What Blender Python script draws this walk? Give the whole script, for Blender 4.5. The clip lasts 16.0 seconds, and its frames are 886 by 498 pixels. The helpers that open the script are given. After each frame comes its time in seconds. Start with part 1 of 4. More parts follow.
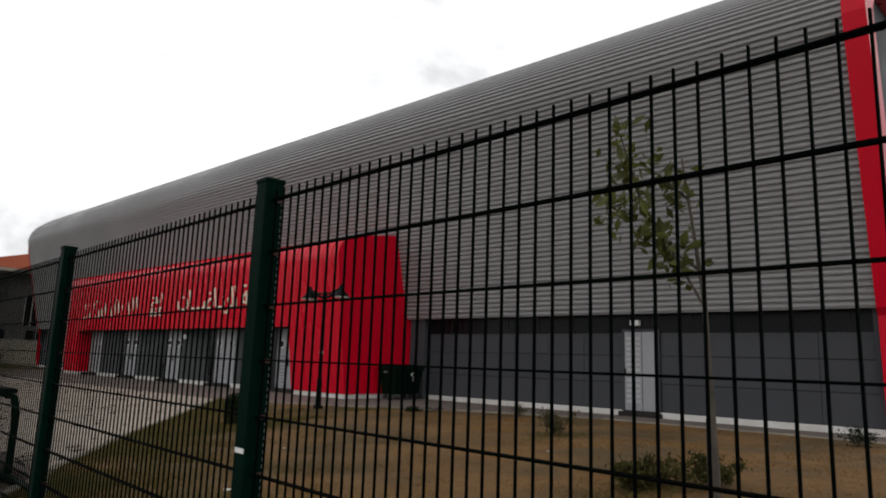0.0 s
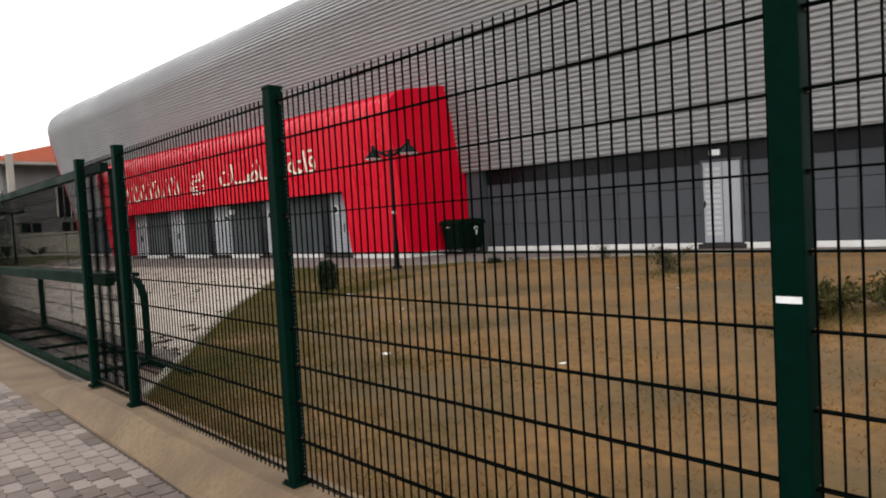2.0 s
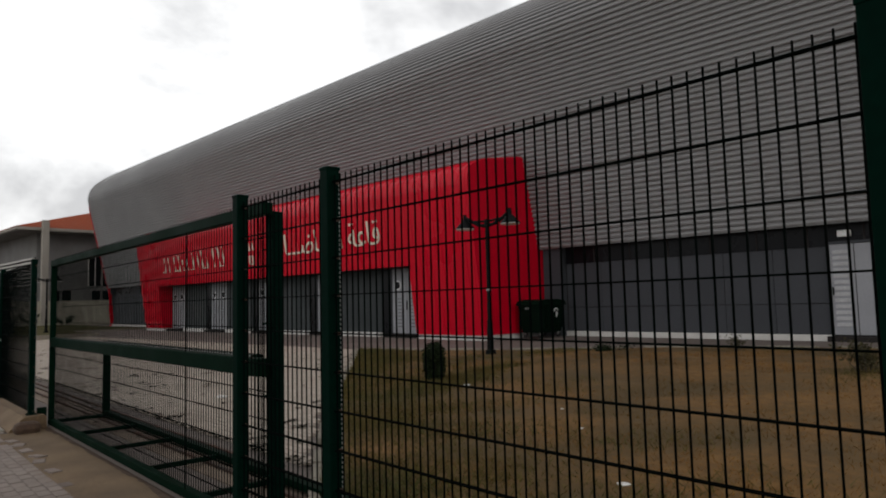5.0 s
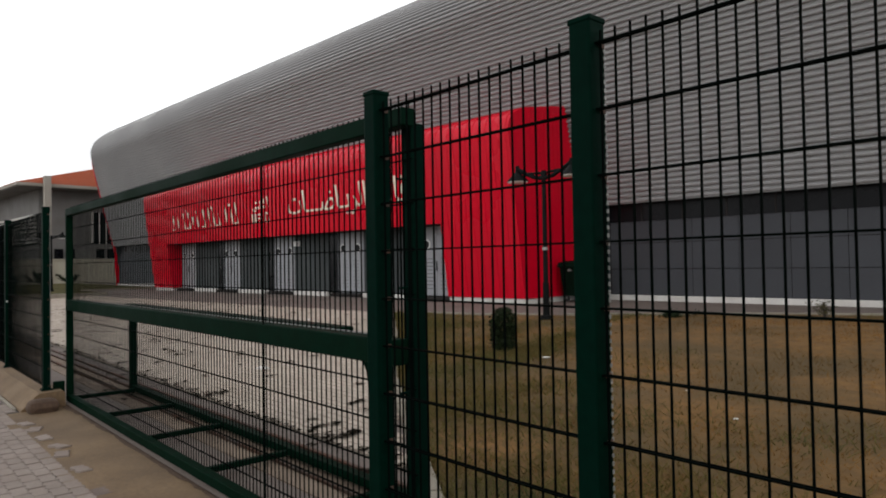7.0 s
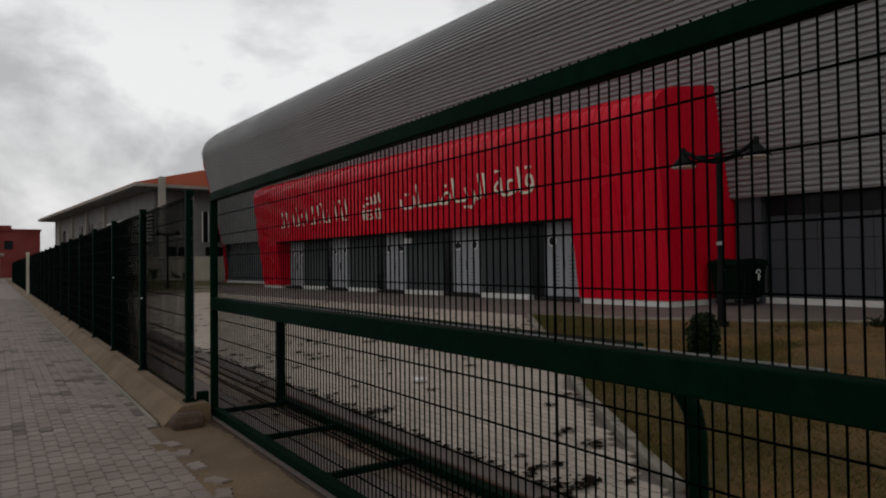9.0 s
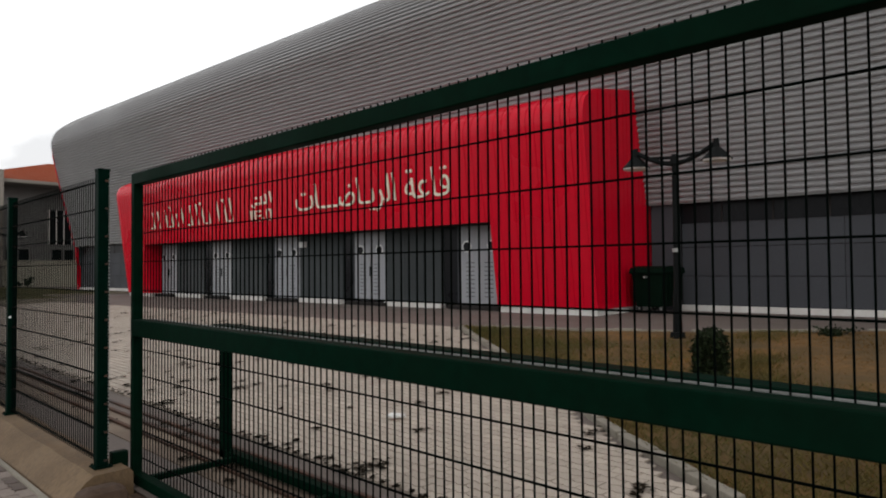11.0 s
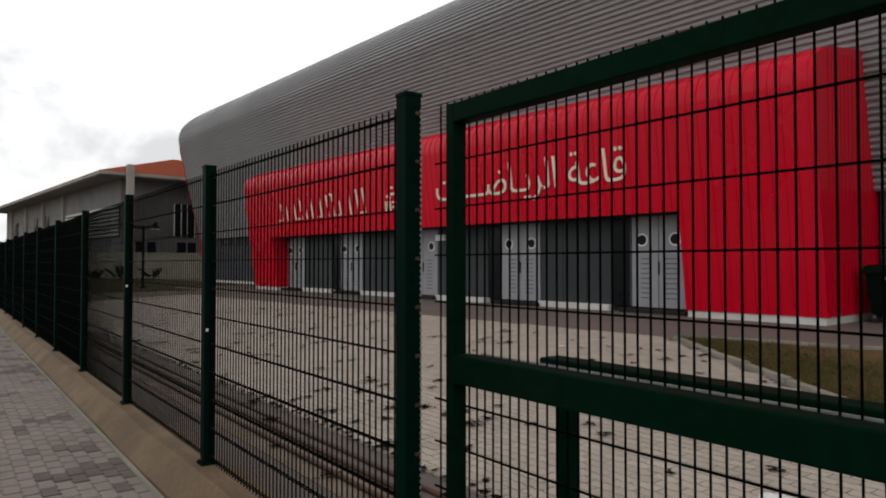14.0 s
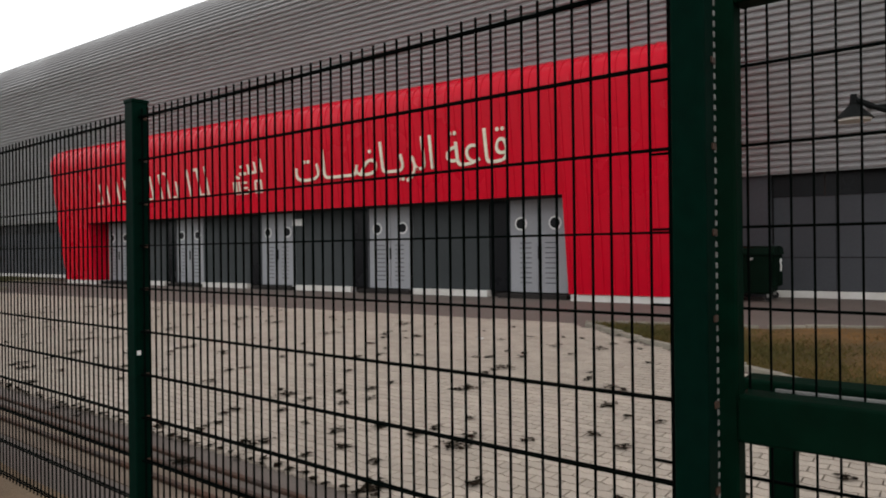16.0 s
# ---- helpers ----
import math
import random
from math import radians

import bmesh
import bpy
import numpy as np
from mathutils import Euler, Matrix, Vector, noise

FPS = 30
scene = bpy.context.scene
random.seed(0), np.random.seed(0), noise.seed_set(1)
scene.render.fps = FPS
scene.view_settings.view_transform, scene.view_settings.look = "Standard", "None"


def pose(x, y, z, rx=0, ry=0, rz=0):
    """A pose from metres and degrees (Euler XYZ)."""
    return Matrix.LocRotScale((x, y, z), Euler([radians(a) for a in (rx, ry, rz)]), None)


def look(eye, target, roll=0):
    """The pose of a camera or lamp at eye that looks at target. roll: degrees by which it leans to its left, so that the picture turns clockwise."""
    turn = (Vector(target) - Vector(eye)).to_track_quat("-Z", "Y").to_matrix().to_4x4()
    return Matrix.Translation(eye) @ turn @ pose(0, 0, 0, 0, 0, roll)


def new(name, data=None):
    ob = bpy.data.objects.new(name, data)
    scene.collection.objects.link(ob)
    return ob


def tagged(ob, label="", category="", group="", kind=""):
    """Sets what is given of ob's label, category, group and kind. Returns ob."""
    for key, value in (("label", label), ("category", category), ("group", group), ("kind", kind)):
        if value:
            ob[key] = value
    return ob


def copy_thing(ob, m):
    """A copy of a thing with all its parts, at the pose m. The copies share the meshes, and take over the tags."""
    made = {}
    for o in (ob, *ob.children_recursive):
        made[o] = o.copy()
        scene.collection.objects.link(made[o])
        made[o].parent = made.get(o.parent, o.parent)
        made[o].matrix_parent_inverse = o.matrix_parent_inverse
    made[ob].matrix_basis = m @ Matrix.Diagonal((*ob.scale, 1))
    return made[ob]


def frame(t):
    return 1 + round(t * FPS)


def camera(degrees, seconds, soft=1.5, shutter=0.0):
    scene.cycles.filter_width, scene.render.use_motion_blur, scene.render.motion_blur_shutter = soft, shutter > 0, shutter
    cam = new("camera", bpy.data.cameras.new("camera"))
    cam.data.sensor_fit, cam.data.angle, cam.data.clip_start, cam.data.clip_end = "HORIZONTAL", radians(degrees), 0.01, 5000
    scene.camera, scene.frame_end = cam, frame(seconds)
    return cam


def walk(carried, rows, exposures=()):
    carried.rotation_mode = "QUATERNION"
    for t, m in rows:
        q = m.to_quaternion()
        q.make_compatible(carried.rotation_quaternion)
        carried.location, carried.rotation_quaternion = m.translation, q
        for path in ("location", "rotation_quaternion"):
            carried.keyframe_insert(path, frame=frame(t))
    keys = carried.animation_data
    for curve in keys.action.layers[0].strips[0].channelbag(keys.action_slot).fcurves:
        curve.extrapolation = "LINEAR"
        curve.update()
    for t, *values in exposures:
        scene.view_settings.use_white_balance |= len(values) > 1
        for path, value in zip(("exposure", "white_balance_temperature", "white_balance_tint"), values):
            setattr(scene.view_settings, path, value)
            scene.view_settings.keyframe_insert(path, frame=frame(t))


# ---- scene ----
LENS = 67.3
PATH = [
    (0, (-1.222, -2.199, 1.603), (0.151, -0.785, 1.944), 2.0),
    (0.5, (-1.399, -1.839, 1.518), (-0.143, -0.282, 1.53), -0.3),
    (1, (-1.587, -1.451, 1.498), (-0.438, 0.185, 1.496), 0.1),
    (1.5, (-1.734, -1.069, 1.528), (-0.412, 0.431, 1.472), 1.0),
    (2, (-1.743, -0.615, 1.523), (-0.385, 0.852, 1.438), -3.2),
    (2.5, (-1.795, -0.193, 1.515), (-0.386, 1.226, 1.467), -1.9),
    (3, (-1.78, 0.255, 1.515), (-0.323, 1.623, 1.44), -2.1),
    (3.5, (-1.75, 0.706, 1.545), (-0.396, 2.175, 1.447), -1.6),
    (4, (-1.836, 1.136, 1.568), (-0.441, 2.56, 1.721), -1.3),
    (4.5, (-1.864, 1.589, 1.551), (-0.534, 3.073, 1.724), -1.3),
    (7, (-1.642, 3.81, 1.54), (-0.316, 5.307, 1.583), -1.0),
    (7.5, (-1.582, 4.282, 1.559), (-0.418, 5.909, 1.581), -1.0),
    (8, (-1.633, 4.76, 1.528), (-0.459, 6.377, 1.596), -1.5),
    (8.5, (-1.585, 5.24, 1.501), (-0.396, 6.847, 1.569), -1.8),
    (9, (-1.6, 5.622, 1.499), (-0.483, 7.28, 1.545), -0.7),
    (9.5, (-1.647, 6.11, 1.532), (-0.41, 7.681, 1.582), -0.8),
    (12, (-1.579, 8.472, 1.549), (-0.148, 9.868, 1.606), -0.5),
    (12.5, (-1.53, 9.0, 1.566), (-0.185, 10.48, 1.583), -3.1),
    (13, (-1.507, 9.437, 1.563), (-0.126, 10.884, 1.595), -0.8),
    (13.5, (-1.53, 9.868, 1.569), (-0.192, 11.354, 1.589), -1.0),
    (14, (-1.512, 10.27, 1.572), (-0.306, 11.864, 1.616), -0.0),
    (14.5, (-1.554, 10.699, 1.544), (-0.366, 12.304, 1.64), 0.4),
    (15, (-1.535, 11.158, 1.538), (-0.252, 12.691, 1.601), -0.4),
    (15.5, (-1.5, 11.593, 1.558), (-0.116, 13.035, 1.628), 0.2),
    (16, (-1.55, 12.02, 1.562), (0.025, 13.246, 1.563), -0.7),
]
EXPOSURES = [(0.0, -1.17), (0.5, -1.29), (1.0, -1.57), (1.5, -0.77), (2.0, -0.09), (2.5, -0.21), (3.0, 0.31), (3.5, 0.03), (4.0, -1.19), (4.5, -1.47),
             (7.0, -0.77), (7.5, -1.19), (8.0, -1.27), (8.5, -1.31), (9.0, -1.87), (9.5, -1.56), (12.0, -0.96), (12.5, -1.46), (13.0, -1.09), (13.5, -0.99),
             (14.0, -1.21), (14.5, -1.42), (15.0, -1.13), (15.5, -0.92), (16.0, -0.81)]
cam = camera(LENS, 16.0, soft=1.9)
walk(cam, [(t, look(e, g, r)) for t, e, g, r in PATH], EXPOSURES)

# ---- sky and sun ----
SUN_ELEVATION, SUN_AZIMUTH = 42.0, 205.0
world = bpy.data.worlds.new("overcast_sky")
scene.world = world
world.use_nodes = True
wn, wl = world.node_tree.nodes, world.node_tree.links
wn.clear()
w_out = wn.new("ShaderNodeOutputWorld")
w_bg = wn.new("ShaderNodeBackground")
w_sky = wn.new("ShaderNodeTexSky")
w_sky.sky_type, w_sky.sun_disc = "NISHITA", False
w_sky.sun_elevation, w_sky.sun_rotation = radians(SUN_ELEVATION), radians(SUN_AZIMUTH)
w_sky.dust_density, w_sky.air_density = 4.0, 1.5
w_tc = wn.new("ShaderNodeTexCoord")
w_map = wn.new("ShaderNodeMapping")
w_map.inputs["Scale"].default_value = (1.5, 1.5, 2.3)
w_map.inputs["Location"].default_value = (2.3, 0.4, 0.15)
w_noise = wn.new("ShaderNodeTexNoise")
w_noise.inputs["Scale"].default_value = 2.5
w_noise.inputs["Detail"].default_value = 9.0
w_noise.inputs["Roughness"].default_value = 0.57
w_noise.inputs["Distortion"].default_value = 0.25
w_ramp = wn.new("ShaderNodeValToRGB")
w_ramp.color_ramp.elements[0].position, w_ramp.color_ramp.elements[0].color = 0.40, (0.55, 0.55, 0.56, 1)
w_ramp.color_ramp.elements[1].position, w_ramp.color_ramp.elements[1].color = 0.60, (1.0, 1.0, 1.0, 1)
w_dim = wn.new("ShaderNodeVectorMath")
w_dim.operation = "SCALE"
w_dim.inputs["Scale"].default_value = 0.02
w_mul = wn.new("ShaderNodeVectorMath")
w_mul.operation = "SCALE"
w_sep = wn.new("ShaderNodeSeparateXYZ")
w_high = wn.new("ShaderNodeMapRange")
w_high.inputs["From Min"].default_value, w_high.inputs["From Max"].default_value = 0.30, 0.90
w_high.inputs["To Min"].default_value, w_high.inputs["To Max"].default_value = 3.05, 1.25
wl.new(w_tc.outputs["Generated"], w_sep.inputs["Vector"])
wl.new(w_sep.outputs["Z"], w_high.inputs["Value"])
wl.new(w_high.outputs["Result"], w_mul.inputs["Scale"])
w_add = wn.new("ShaderNodeVectorMath")
w_add.operation = "ADD"
wl.new(w_tc.outputs["Generated"], w_map.inputs["Vector"])
wl.new(w_map.outputs["Vector"], w_noise.inputs["Vector"])
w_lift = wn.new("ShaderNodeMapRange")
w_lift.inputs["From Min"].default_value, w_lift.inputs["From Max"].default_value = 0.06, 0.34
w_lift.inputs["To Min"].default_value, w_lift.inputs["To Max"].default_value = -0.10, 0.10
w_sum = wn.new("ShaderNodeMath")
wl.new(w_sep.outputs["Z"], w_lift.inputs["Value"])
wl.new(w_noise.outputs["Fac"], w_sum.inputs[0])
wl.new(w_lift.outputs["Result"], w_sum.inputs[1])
wl.new(w_sum.outputs["Value"], w_ramp.inputs["Fac"])
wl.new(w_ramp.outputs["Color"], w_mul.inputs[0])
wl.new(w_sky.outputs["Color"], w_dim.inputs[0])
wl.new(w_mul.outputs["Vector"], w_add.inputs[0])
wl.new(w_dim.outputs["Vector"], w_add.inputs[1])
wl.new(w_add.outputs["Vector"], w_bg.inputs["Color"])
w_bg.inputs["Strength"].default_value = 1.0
wl.new(w_bg.outputs["Background"], w_out.inputs["Surface"])

sun_data = bpy.data.lights.new("sun", "SUN")
sun_data.energy, sun_data.angle, sun_data.color = 0.5, radians(25), (1.0, 0.97, 0.93)
sun = new("sun", sun_data)
sun.matrix_world = look((0, 0, 40), (0.55 * 30, 0.35 * 30, 40 - 30))


# ---- materials ----
def material(name, colour, rough=0.7, metal=0.0, grain=40.0, grain_amount=0.12, stain=1.3, stain_amount=0.2,
             stain_colour=None, bump=0.15, bump_scale=60.0, per_object=0.0, per_island=0.0, coat=0.0, specular=0.5,
             stretch=(1, 1, 1), sharp=0.2):
    """A surface with variation at two scales, a fine relief and, if wanted, a shift from piece to piece."""
    m = bpy.data.materials.new(name)
    m.use_nodes = True
    n, l = m.node_tree.nodes, m.node_tree.links
    b = n["Principled BSDF"]
    tc = n.new("ShaderNodeNewGeometry")
    mp = n.new("ShaderNodeMapping")
    mp.inputs["Scale"].default_value = stretch
    l.new(tc.outputs["Position"], mp.inputs["Vector"])

    def noise_at(scale, detail=5.0):
        t = n.new("ShaderNodeTexNoise")
        t.inputs["Scale"].default_value, t.inputs["Detail"].default_value = scale, detail
        l.new(mp.outputs["Vector"], t.inputs["Vector"])
        return t.outputs["Fac"]

    def spread(socket, low, high, half=0.2):
        r = n.new("ShaderNodeMapRange")
        r.inputs["From Min"].default_value, r.inputs["From Max"].default_value = 0.5 - half, 0.5 + half
        r.inputs["To Min"].default_value, r.inputs["To Max"].default_value = low, high
        l.new(socket, r.inputs["Value"])
        return r.outputs["Result"]

    def mix(kind, fac, a, c):
        x = n.new("ShaderNodeMix")
        x.data_type, x.blend_type = "RGBA", kind
        for socket, value in ((x.inputs[0], fac), (x.inputs[6], a), (x.inputs[7], c)):
            if isinstance(value, (int, float)):
                socket.default_value = value
            elif isinstance(value, tuple):
                socket.default_value = value
            else:
                l.new(value, socket)
        return x.outputs[2]

    def grey(socket):
        c = n.new("ShaderNodeCombineColor")
        for i in range(3):
            l.new(socket, c.inputs[i])
        return c.outputs["Color"]

    fine, broad = noise_at(grain, 6.0), noise_at(stain, 4.0)
    col = mix("MULTIPLY", 1.0, (*colour, 1.0), grey(spread(fine, 1 - grain_amount, 1 + grain_amount)))
    sc = stain_colour or tuple(c * 0.55 for c in colour)
    col = mix("MIX", spread(broad, 0.0, min(1.0, stain_amount * 2), sharp), col, (*sc, 1.0))
    if per_object:
        oi = n.new("ShaderNodeObjectInfo")
        r = n.new("ShaderNodeMapRange")
        r.inputs["To Min"].default_value, r.inputs["To Max"].default_value = 1 - per_object, 1 + per_object
        l.new(oi.outputs["Random"], r.inputs["Value"])
        col = mix("MULTIPLY", 1.0, col, grey(r.outputs["Result"]))
    if per_island:
        ge = n.new("ShaderNodeNewGeometry")
        r = n.new("ShaderNodeMapRange")
        r.inputs["To Min"].default_value, r.inputs["To Max"].default_value = 1 - per_island, 1 + per_island
        l.new(ge.outputs["Random Per Island"], r.inputs["Value"])
        col = mix("MULTIPLY", 1.0, col, grey(r.outputs["Result"]))
    l.new(col, b.inputs["Base Color"])
    b.inputs["Metallic"].default_value = metal
    b.inputs["Specular IOR Level"].default_value = specular
    b.inputs["Coat Weight"].default_value = coat
    l.new(spread(broad, max(0.03, rough - 0.1), min(1.0, rough + 0.1)), b.inputs["Roughness"])
    if bump:
        bp = n.new("ShaderNodeBump")
        bp.inputs["Strength"].default_value, bp.inputs["Distance"].default_value = bump, 0.01
        l.new(noise_at(bump_scale, 6.0), bp.inputs["Height"])
        l.new(bp.outputs["Normal"], b.inputs["Normal"])
    return m


M_GROUND = material("dry_earth", (0.20, 0.16, 0.11), 0.95, grain=8, stain=0.15, stain_amount=0.3, bump=0.4, bump_scale=12)
M_PAVER = material("street_paver", (0.235, 0.192, 0.166), 0.8, grain=90, grain_amount=0.18, stain=2.2, stain_amount=0.22, stain_colour=(0.15, 0.118, 0.10), bump=0.35, bump_scale=150, per_island=0.07, per_object=0.07)
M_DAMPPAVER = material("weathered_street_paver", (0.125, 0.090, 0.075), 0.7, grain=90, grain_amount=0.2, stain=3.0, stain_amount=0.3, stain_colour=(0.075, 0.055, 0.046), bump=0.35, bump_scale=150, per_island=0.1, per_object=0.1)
M_YARD = material("yard_paver", (0.42, 0.36, 0.30), 0.8, grain=90, grain_amount=0.15, stain=0.5, stain_amount=0.2, stain_colour=(0.29, 0.245, 0.20), bump=0.3, bump_scale=150, per_island=0.10, per_object=0.10)
M_JOINT = material("joint_sand", (0.055, 0.043, 0.035), 0.95, grain=60, stain=2.0, stain_amount=0.3, bump=0.4, bump_scale=120)
M_APRON = material("apron_concrete", (0.125, 0.10, 0.086), 0.8, grain=35, stain=0.45, stain_amount=0.3, stain_colour=(0.09, 0.07, 0.06), bump=0.25, bump_scale=70)
M_CONCRETE = material("brown_concrete", (0.156, 0.099, 0.049), 0.85, grain=30, grain_amount=0.22, stain=1.9, stain_amount=0.4, stain_colour=(0.10, 0.068, 0.042), bump=0.5, bump_scale=55)
M_EDGING = material("kerb_stone", (0.25, 0.225, 0.18), 0.85, grain=50, stain=1.5, stain_amount=0.3, bump=0.35, bump_scale=80)
M_LAWN = material("dry_lawn", (0.130, 0.063, 0.0108), 0.95, grain=9, grain_amount=0.3, stain=0.8, stain_amount=0.45, sharp=0.13, stain_colour=(0.064, 0.040, 0.0105), bump=0.5, bump_scale=40)
M_BLADE = material("dry_grass", (0.215, 0.105, 0.020), 0.9, grain=4, grain_amount=0.3, stain=0.8, stain_amount=0.45, sharp=0.12, stain_colour=(0.116, 0.069, 0.0165), bump=0, per_island=0.25)
M_GREENBLADE = material("green_grass", (0.078, 0.078, 0.019), 0.9, grain=5, grain_amount=0.35, stain=1.2, stain_amount=0.4, stain_colour=(0.14, 0.098, 0.027), bump=0, per_island=0.3)
# Green of the far lawn, with its shade mixed into the base colour.
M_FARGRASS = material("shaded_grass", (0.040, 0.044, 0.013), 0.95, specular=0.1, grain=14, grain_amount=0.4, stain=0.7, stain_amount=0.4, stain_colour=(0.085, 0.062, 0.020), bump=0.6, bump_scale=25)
M_FENCE = material("green_powder_coat", (0.0003, 0.0095, 0.0058), 0.5, specular=0.012, grain=25, grain_amount=0.2, stain=2.0, stain_amount=0.2, stain_colour=(0.002, 0.008, 0.006), bump=0.06, bump_scale=90)
M_WIRE = material("green_wire", (0.0006, 0.0024, 0.0020), 0.6, specular=0.006, grain=15, grain_amount=0.25, stain=2.5, stain_amount=0.25, stain_colour=(0.003, 0.0025, 0.002), bump=0)
M_GATE = material("gate_green_paint", (0.0004, 0.0110, 0.0058), 0.5, specular=0.012, grain=18, grain_amount=0.25, stain=1.6, stain_amount=0.3, stain_colour=(0.004, 0.011, 0.006), bump=0.1, bump_scale=60)
M_CLIP = material("galvanised_steel", (0.28, 0.28, 0.27), 0.55, metal=0.5, grain=60, stain=8, stain_amount=0.3, bump=0.1)
M_CLAD = material("grey_metal_cladding", (0.266, 0.265, 0.269), 0.38, metal=0.12, grain=10, grain_amount=0.05, stain=0.25, stain_amount=0.12, stain_colour=(0.23, 0.228, 0.229), bump=0.03, bump_scale=30)
M_RED = material("red_metal_cladding", (0.53, 0.0004, 0.016), 0.30, metal=0.0, grain=6, grain_amount=0.05, stain=0.3, stain_amount=0.1, stain_colour=(0.44, 0.0004, 0.015), bump=0.02, bump_scale=20, specular=0.19)
M_WALL = material("dark_grey_panel", (0.046, 0.049, 0.056), 0.65, specular=0.2, grain=30, grain_amount=0.08, stain=0.7, stain_amount=0.2, stain_colour=(0.045, 0.046, 0.050), bump=0.1, bump_scale=40, per_object=0.06)
M_FRONT = material("dark_green_grey_panel", (0.036, 0.042, 0.044), 0.6, specular=0.2, grain=25, grain_amount=0.08, stain=0.8, stain_amount=0.25, stain_colour=(0.030, 0.034, 0.036), bump=0.08, bump_scale=40, per_object=0.12)
# Near-black brown for soffits, backings, door steps and other set-back parts.
M_RECESS = material("near_black_brown", (0.022, 0.019, 0.018), 0.85, specular=0.2, grain=20, stain=1, bump=0.1)
M_PLINTH = material("white_plinth_paint", (0.58, 0.57, 0.55), 0.8, grain=30, grain_amount=0.06, stain=1.7, stain_amount=0.22, stain_colour=(0.36, 0.33, 0.29), bump=0.2, bump_scale=45)
M_DOOR = material("pale_grey_door_paint", (0.265, 0.27, 0.29), 0.55, grain=25, grain_amount=0.06, stain=1.5, stain_amount=0.15, stain_colour=(0.20, 0.203, 0.215), bump=0.06, bump_scale=50)
M_DARK = material("dark_glass_and_shade_band", (0.005, 0.0055, 0.007), 0.3, grain=5, stain=1, stain_amount=0.1, bump=0, specular=0.12)
M_BLACK = material("black_plastic", (0.006, 0.0065, 0.006), 0.6, specular=0.2, grain=30, stain=3, stain_amount=0.2, bump=0.08)
M_LETTER = material("cream_sign_letter", (0.72, 0.69, 0.55), 0.5, grain=20, stain=2, stain_amount=0.1, bump=0.03)
M_WHITE = material("white_plastic", (0.75, 0.75, 0.74), 0.5, grain=20, stain=3, stain_amount=0.12, bump=0.03)
M_SLAT = material("grey_white_slat", (0.40, 0.40, 0.41), 0.6, grain=20, stain=2, stain_amount=0.2, bump=0.05)
M_RING = material("white_ring", (0.72, 0.72, 0.72), 0.5, grain=20, stain=3, stain_amount=0.1, bump=0)
M_LAMP = material("black_cast_iron", (0.006, 0.007, 0.007), 0.6, specular=0.06, grain=30, stain=3, stain_amount=0.2, bump=0.1)
M_BIN = material("dark_green_bin_plastic", (0.002, 0.009, 0.005), 0.65, specular=0.04, grain=30, stain=2, stain_amount=0.25, bump=0.1)
M_TYRE = material("black_rubber", (0.012, 0.012, 0.012), 0.85, grain=40, stain=4, bump=0.2)
M_LEAF = material("bush_leaf", (0.012, 0.020, 0.006), 0.7, specular=0.15, grain=8, stain=1.5, stain_amount=0.2, bump=0, per_island=0.5)
M_SHRUB = material("dry_shrub_leaf", (0.040, 0.040, 0.012), 0.7, grain=8, stain=1.5, stain_amount=0.25, stain_colour=(0.11, 0.08, 0.03), bump=0, per_island=0.5)
M_SAPLEAF = material("sapling_leaf", (0.082, 0.09, 0.024), 0.6, specular=0.2, grain=8, stain=1.5, stain_amount=0.2, bump=0, per_island=0.45)
M_OLIVE = material("olive_shrub_leaf", (0.040, 0.042, 0.012), 0.75, specular=0.1, grain=8, stain=2.5, stain_amount=0.3, stain_colour=(0.075, 0.060, 0.02), bump=0, per_island=0.5)
M_BARK = material("grey_bark", (0.07, 0.058, 0.045), 0.9, grain=40, stain=6, stain_amount=0.3, bump=0.6, bump_scale=60)
M_LITTERLEAF = material("dead_leaf", (0.018, 0.013, 0.008), 0.95, specular=0.05, grain=10, stain=2, stain_amount=0.3, bump=0, per_island=0.5)
M_PAPER = material("crumpled_paper", (0.72, 0.71, 0.69), 0.8, grain=30, stain=9, stain_amount=0.15, bump=0.2)
M_PLASTER = material("grey_plaster", (0.175, 0.172, 0.168), 0.9, grain=20, stain=0.6, stain_amount=0.3, stain_colour=(0.12, 0.112, 0.10), bump=0.25, bump_scale=30)
M_COLUMN = material("pale_plaster", (0.30, 0.275, 0.24), 0.9, grain=20, stain=0.6, stain_amount=0.25, bump=0.2, bump_scale=30)
M_TILE = material("orange_roof_tile", (0.32, 0.075, 0.030), 0.85, grain=12, grain_amount=0.15, stain=0.8, stain_amount=0.25, stain_colour=(0.30, 0.085, 0.045), bump=0.2, bump_scale=30, per_island=0.12)
M_WHITEWALL = material("cream_wall_paint", (0.40, 0.375, 0.30), 0.85, grain=20, stain=0.7, stain_amount=0.25, bump=0.15, bump_scale=30)
M_FARRED = material("red_brown_facade", (0.14, 0.016, 0.012), 0.85, grain=6, stain=0.4, stain_amount=0.25, bump=0.1)
M_RAIL = material("rusty_steel", (0.03, 0.022, 0.017), 0.75, metal=0.3, grain=30, stain=3, stain_amount=0.35, stain_colour=(0.12, 0.05, 0.025), bump=0.25)
M_DIRT = material("dark_soil_stone", (0.075, 0.044, 0.027), 0.95, grain=30, grain_amount=0.3, stain=6, stain_amount=0.3, bump=0.6, bump_scale=40)
M_TRACK = material("stained_concrete", (0.21, 0.158, 0.115), 0.9, grain=30, stain=1.2, stain_amount=0.35, stain_colour=(0.085, 0.06, 0.046), bump=0.4)
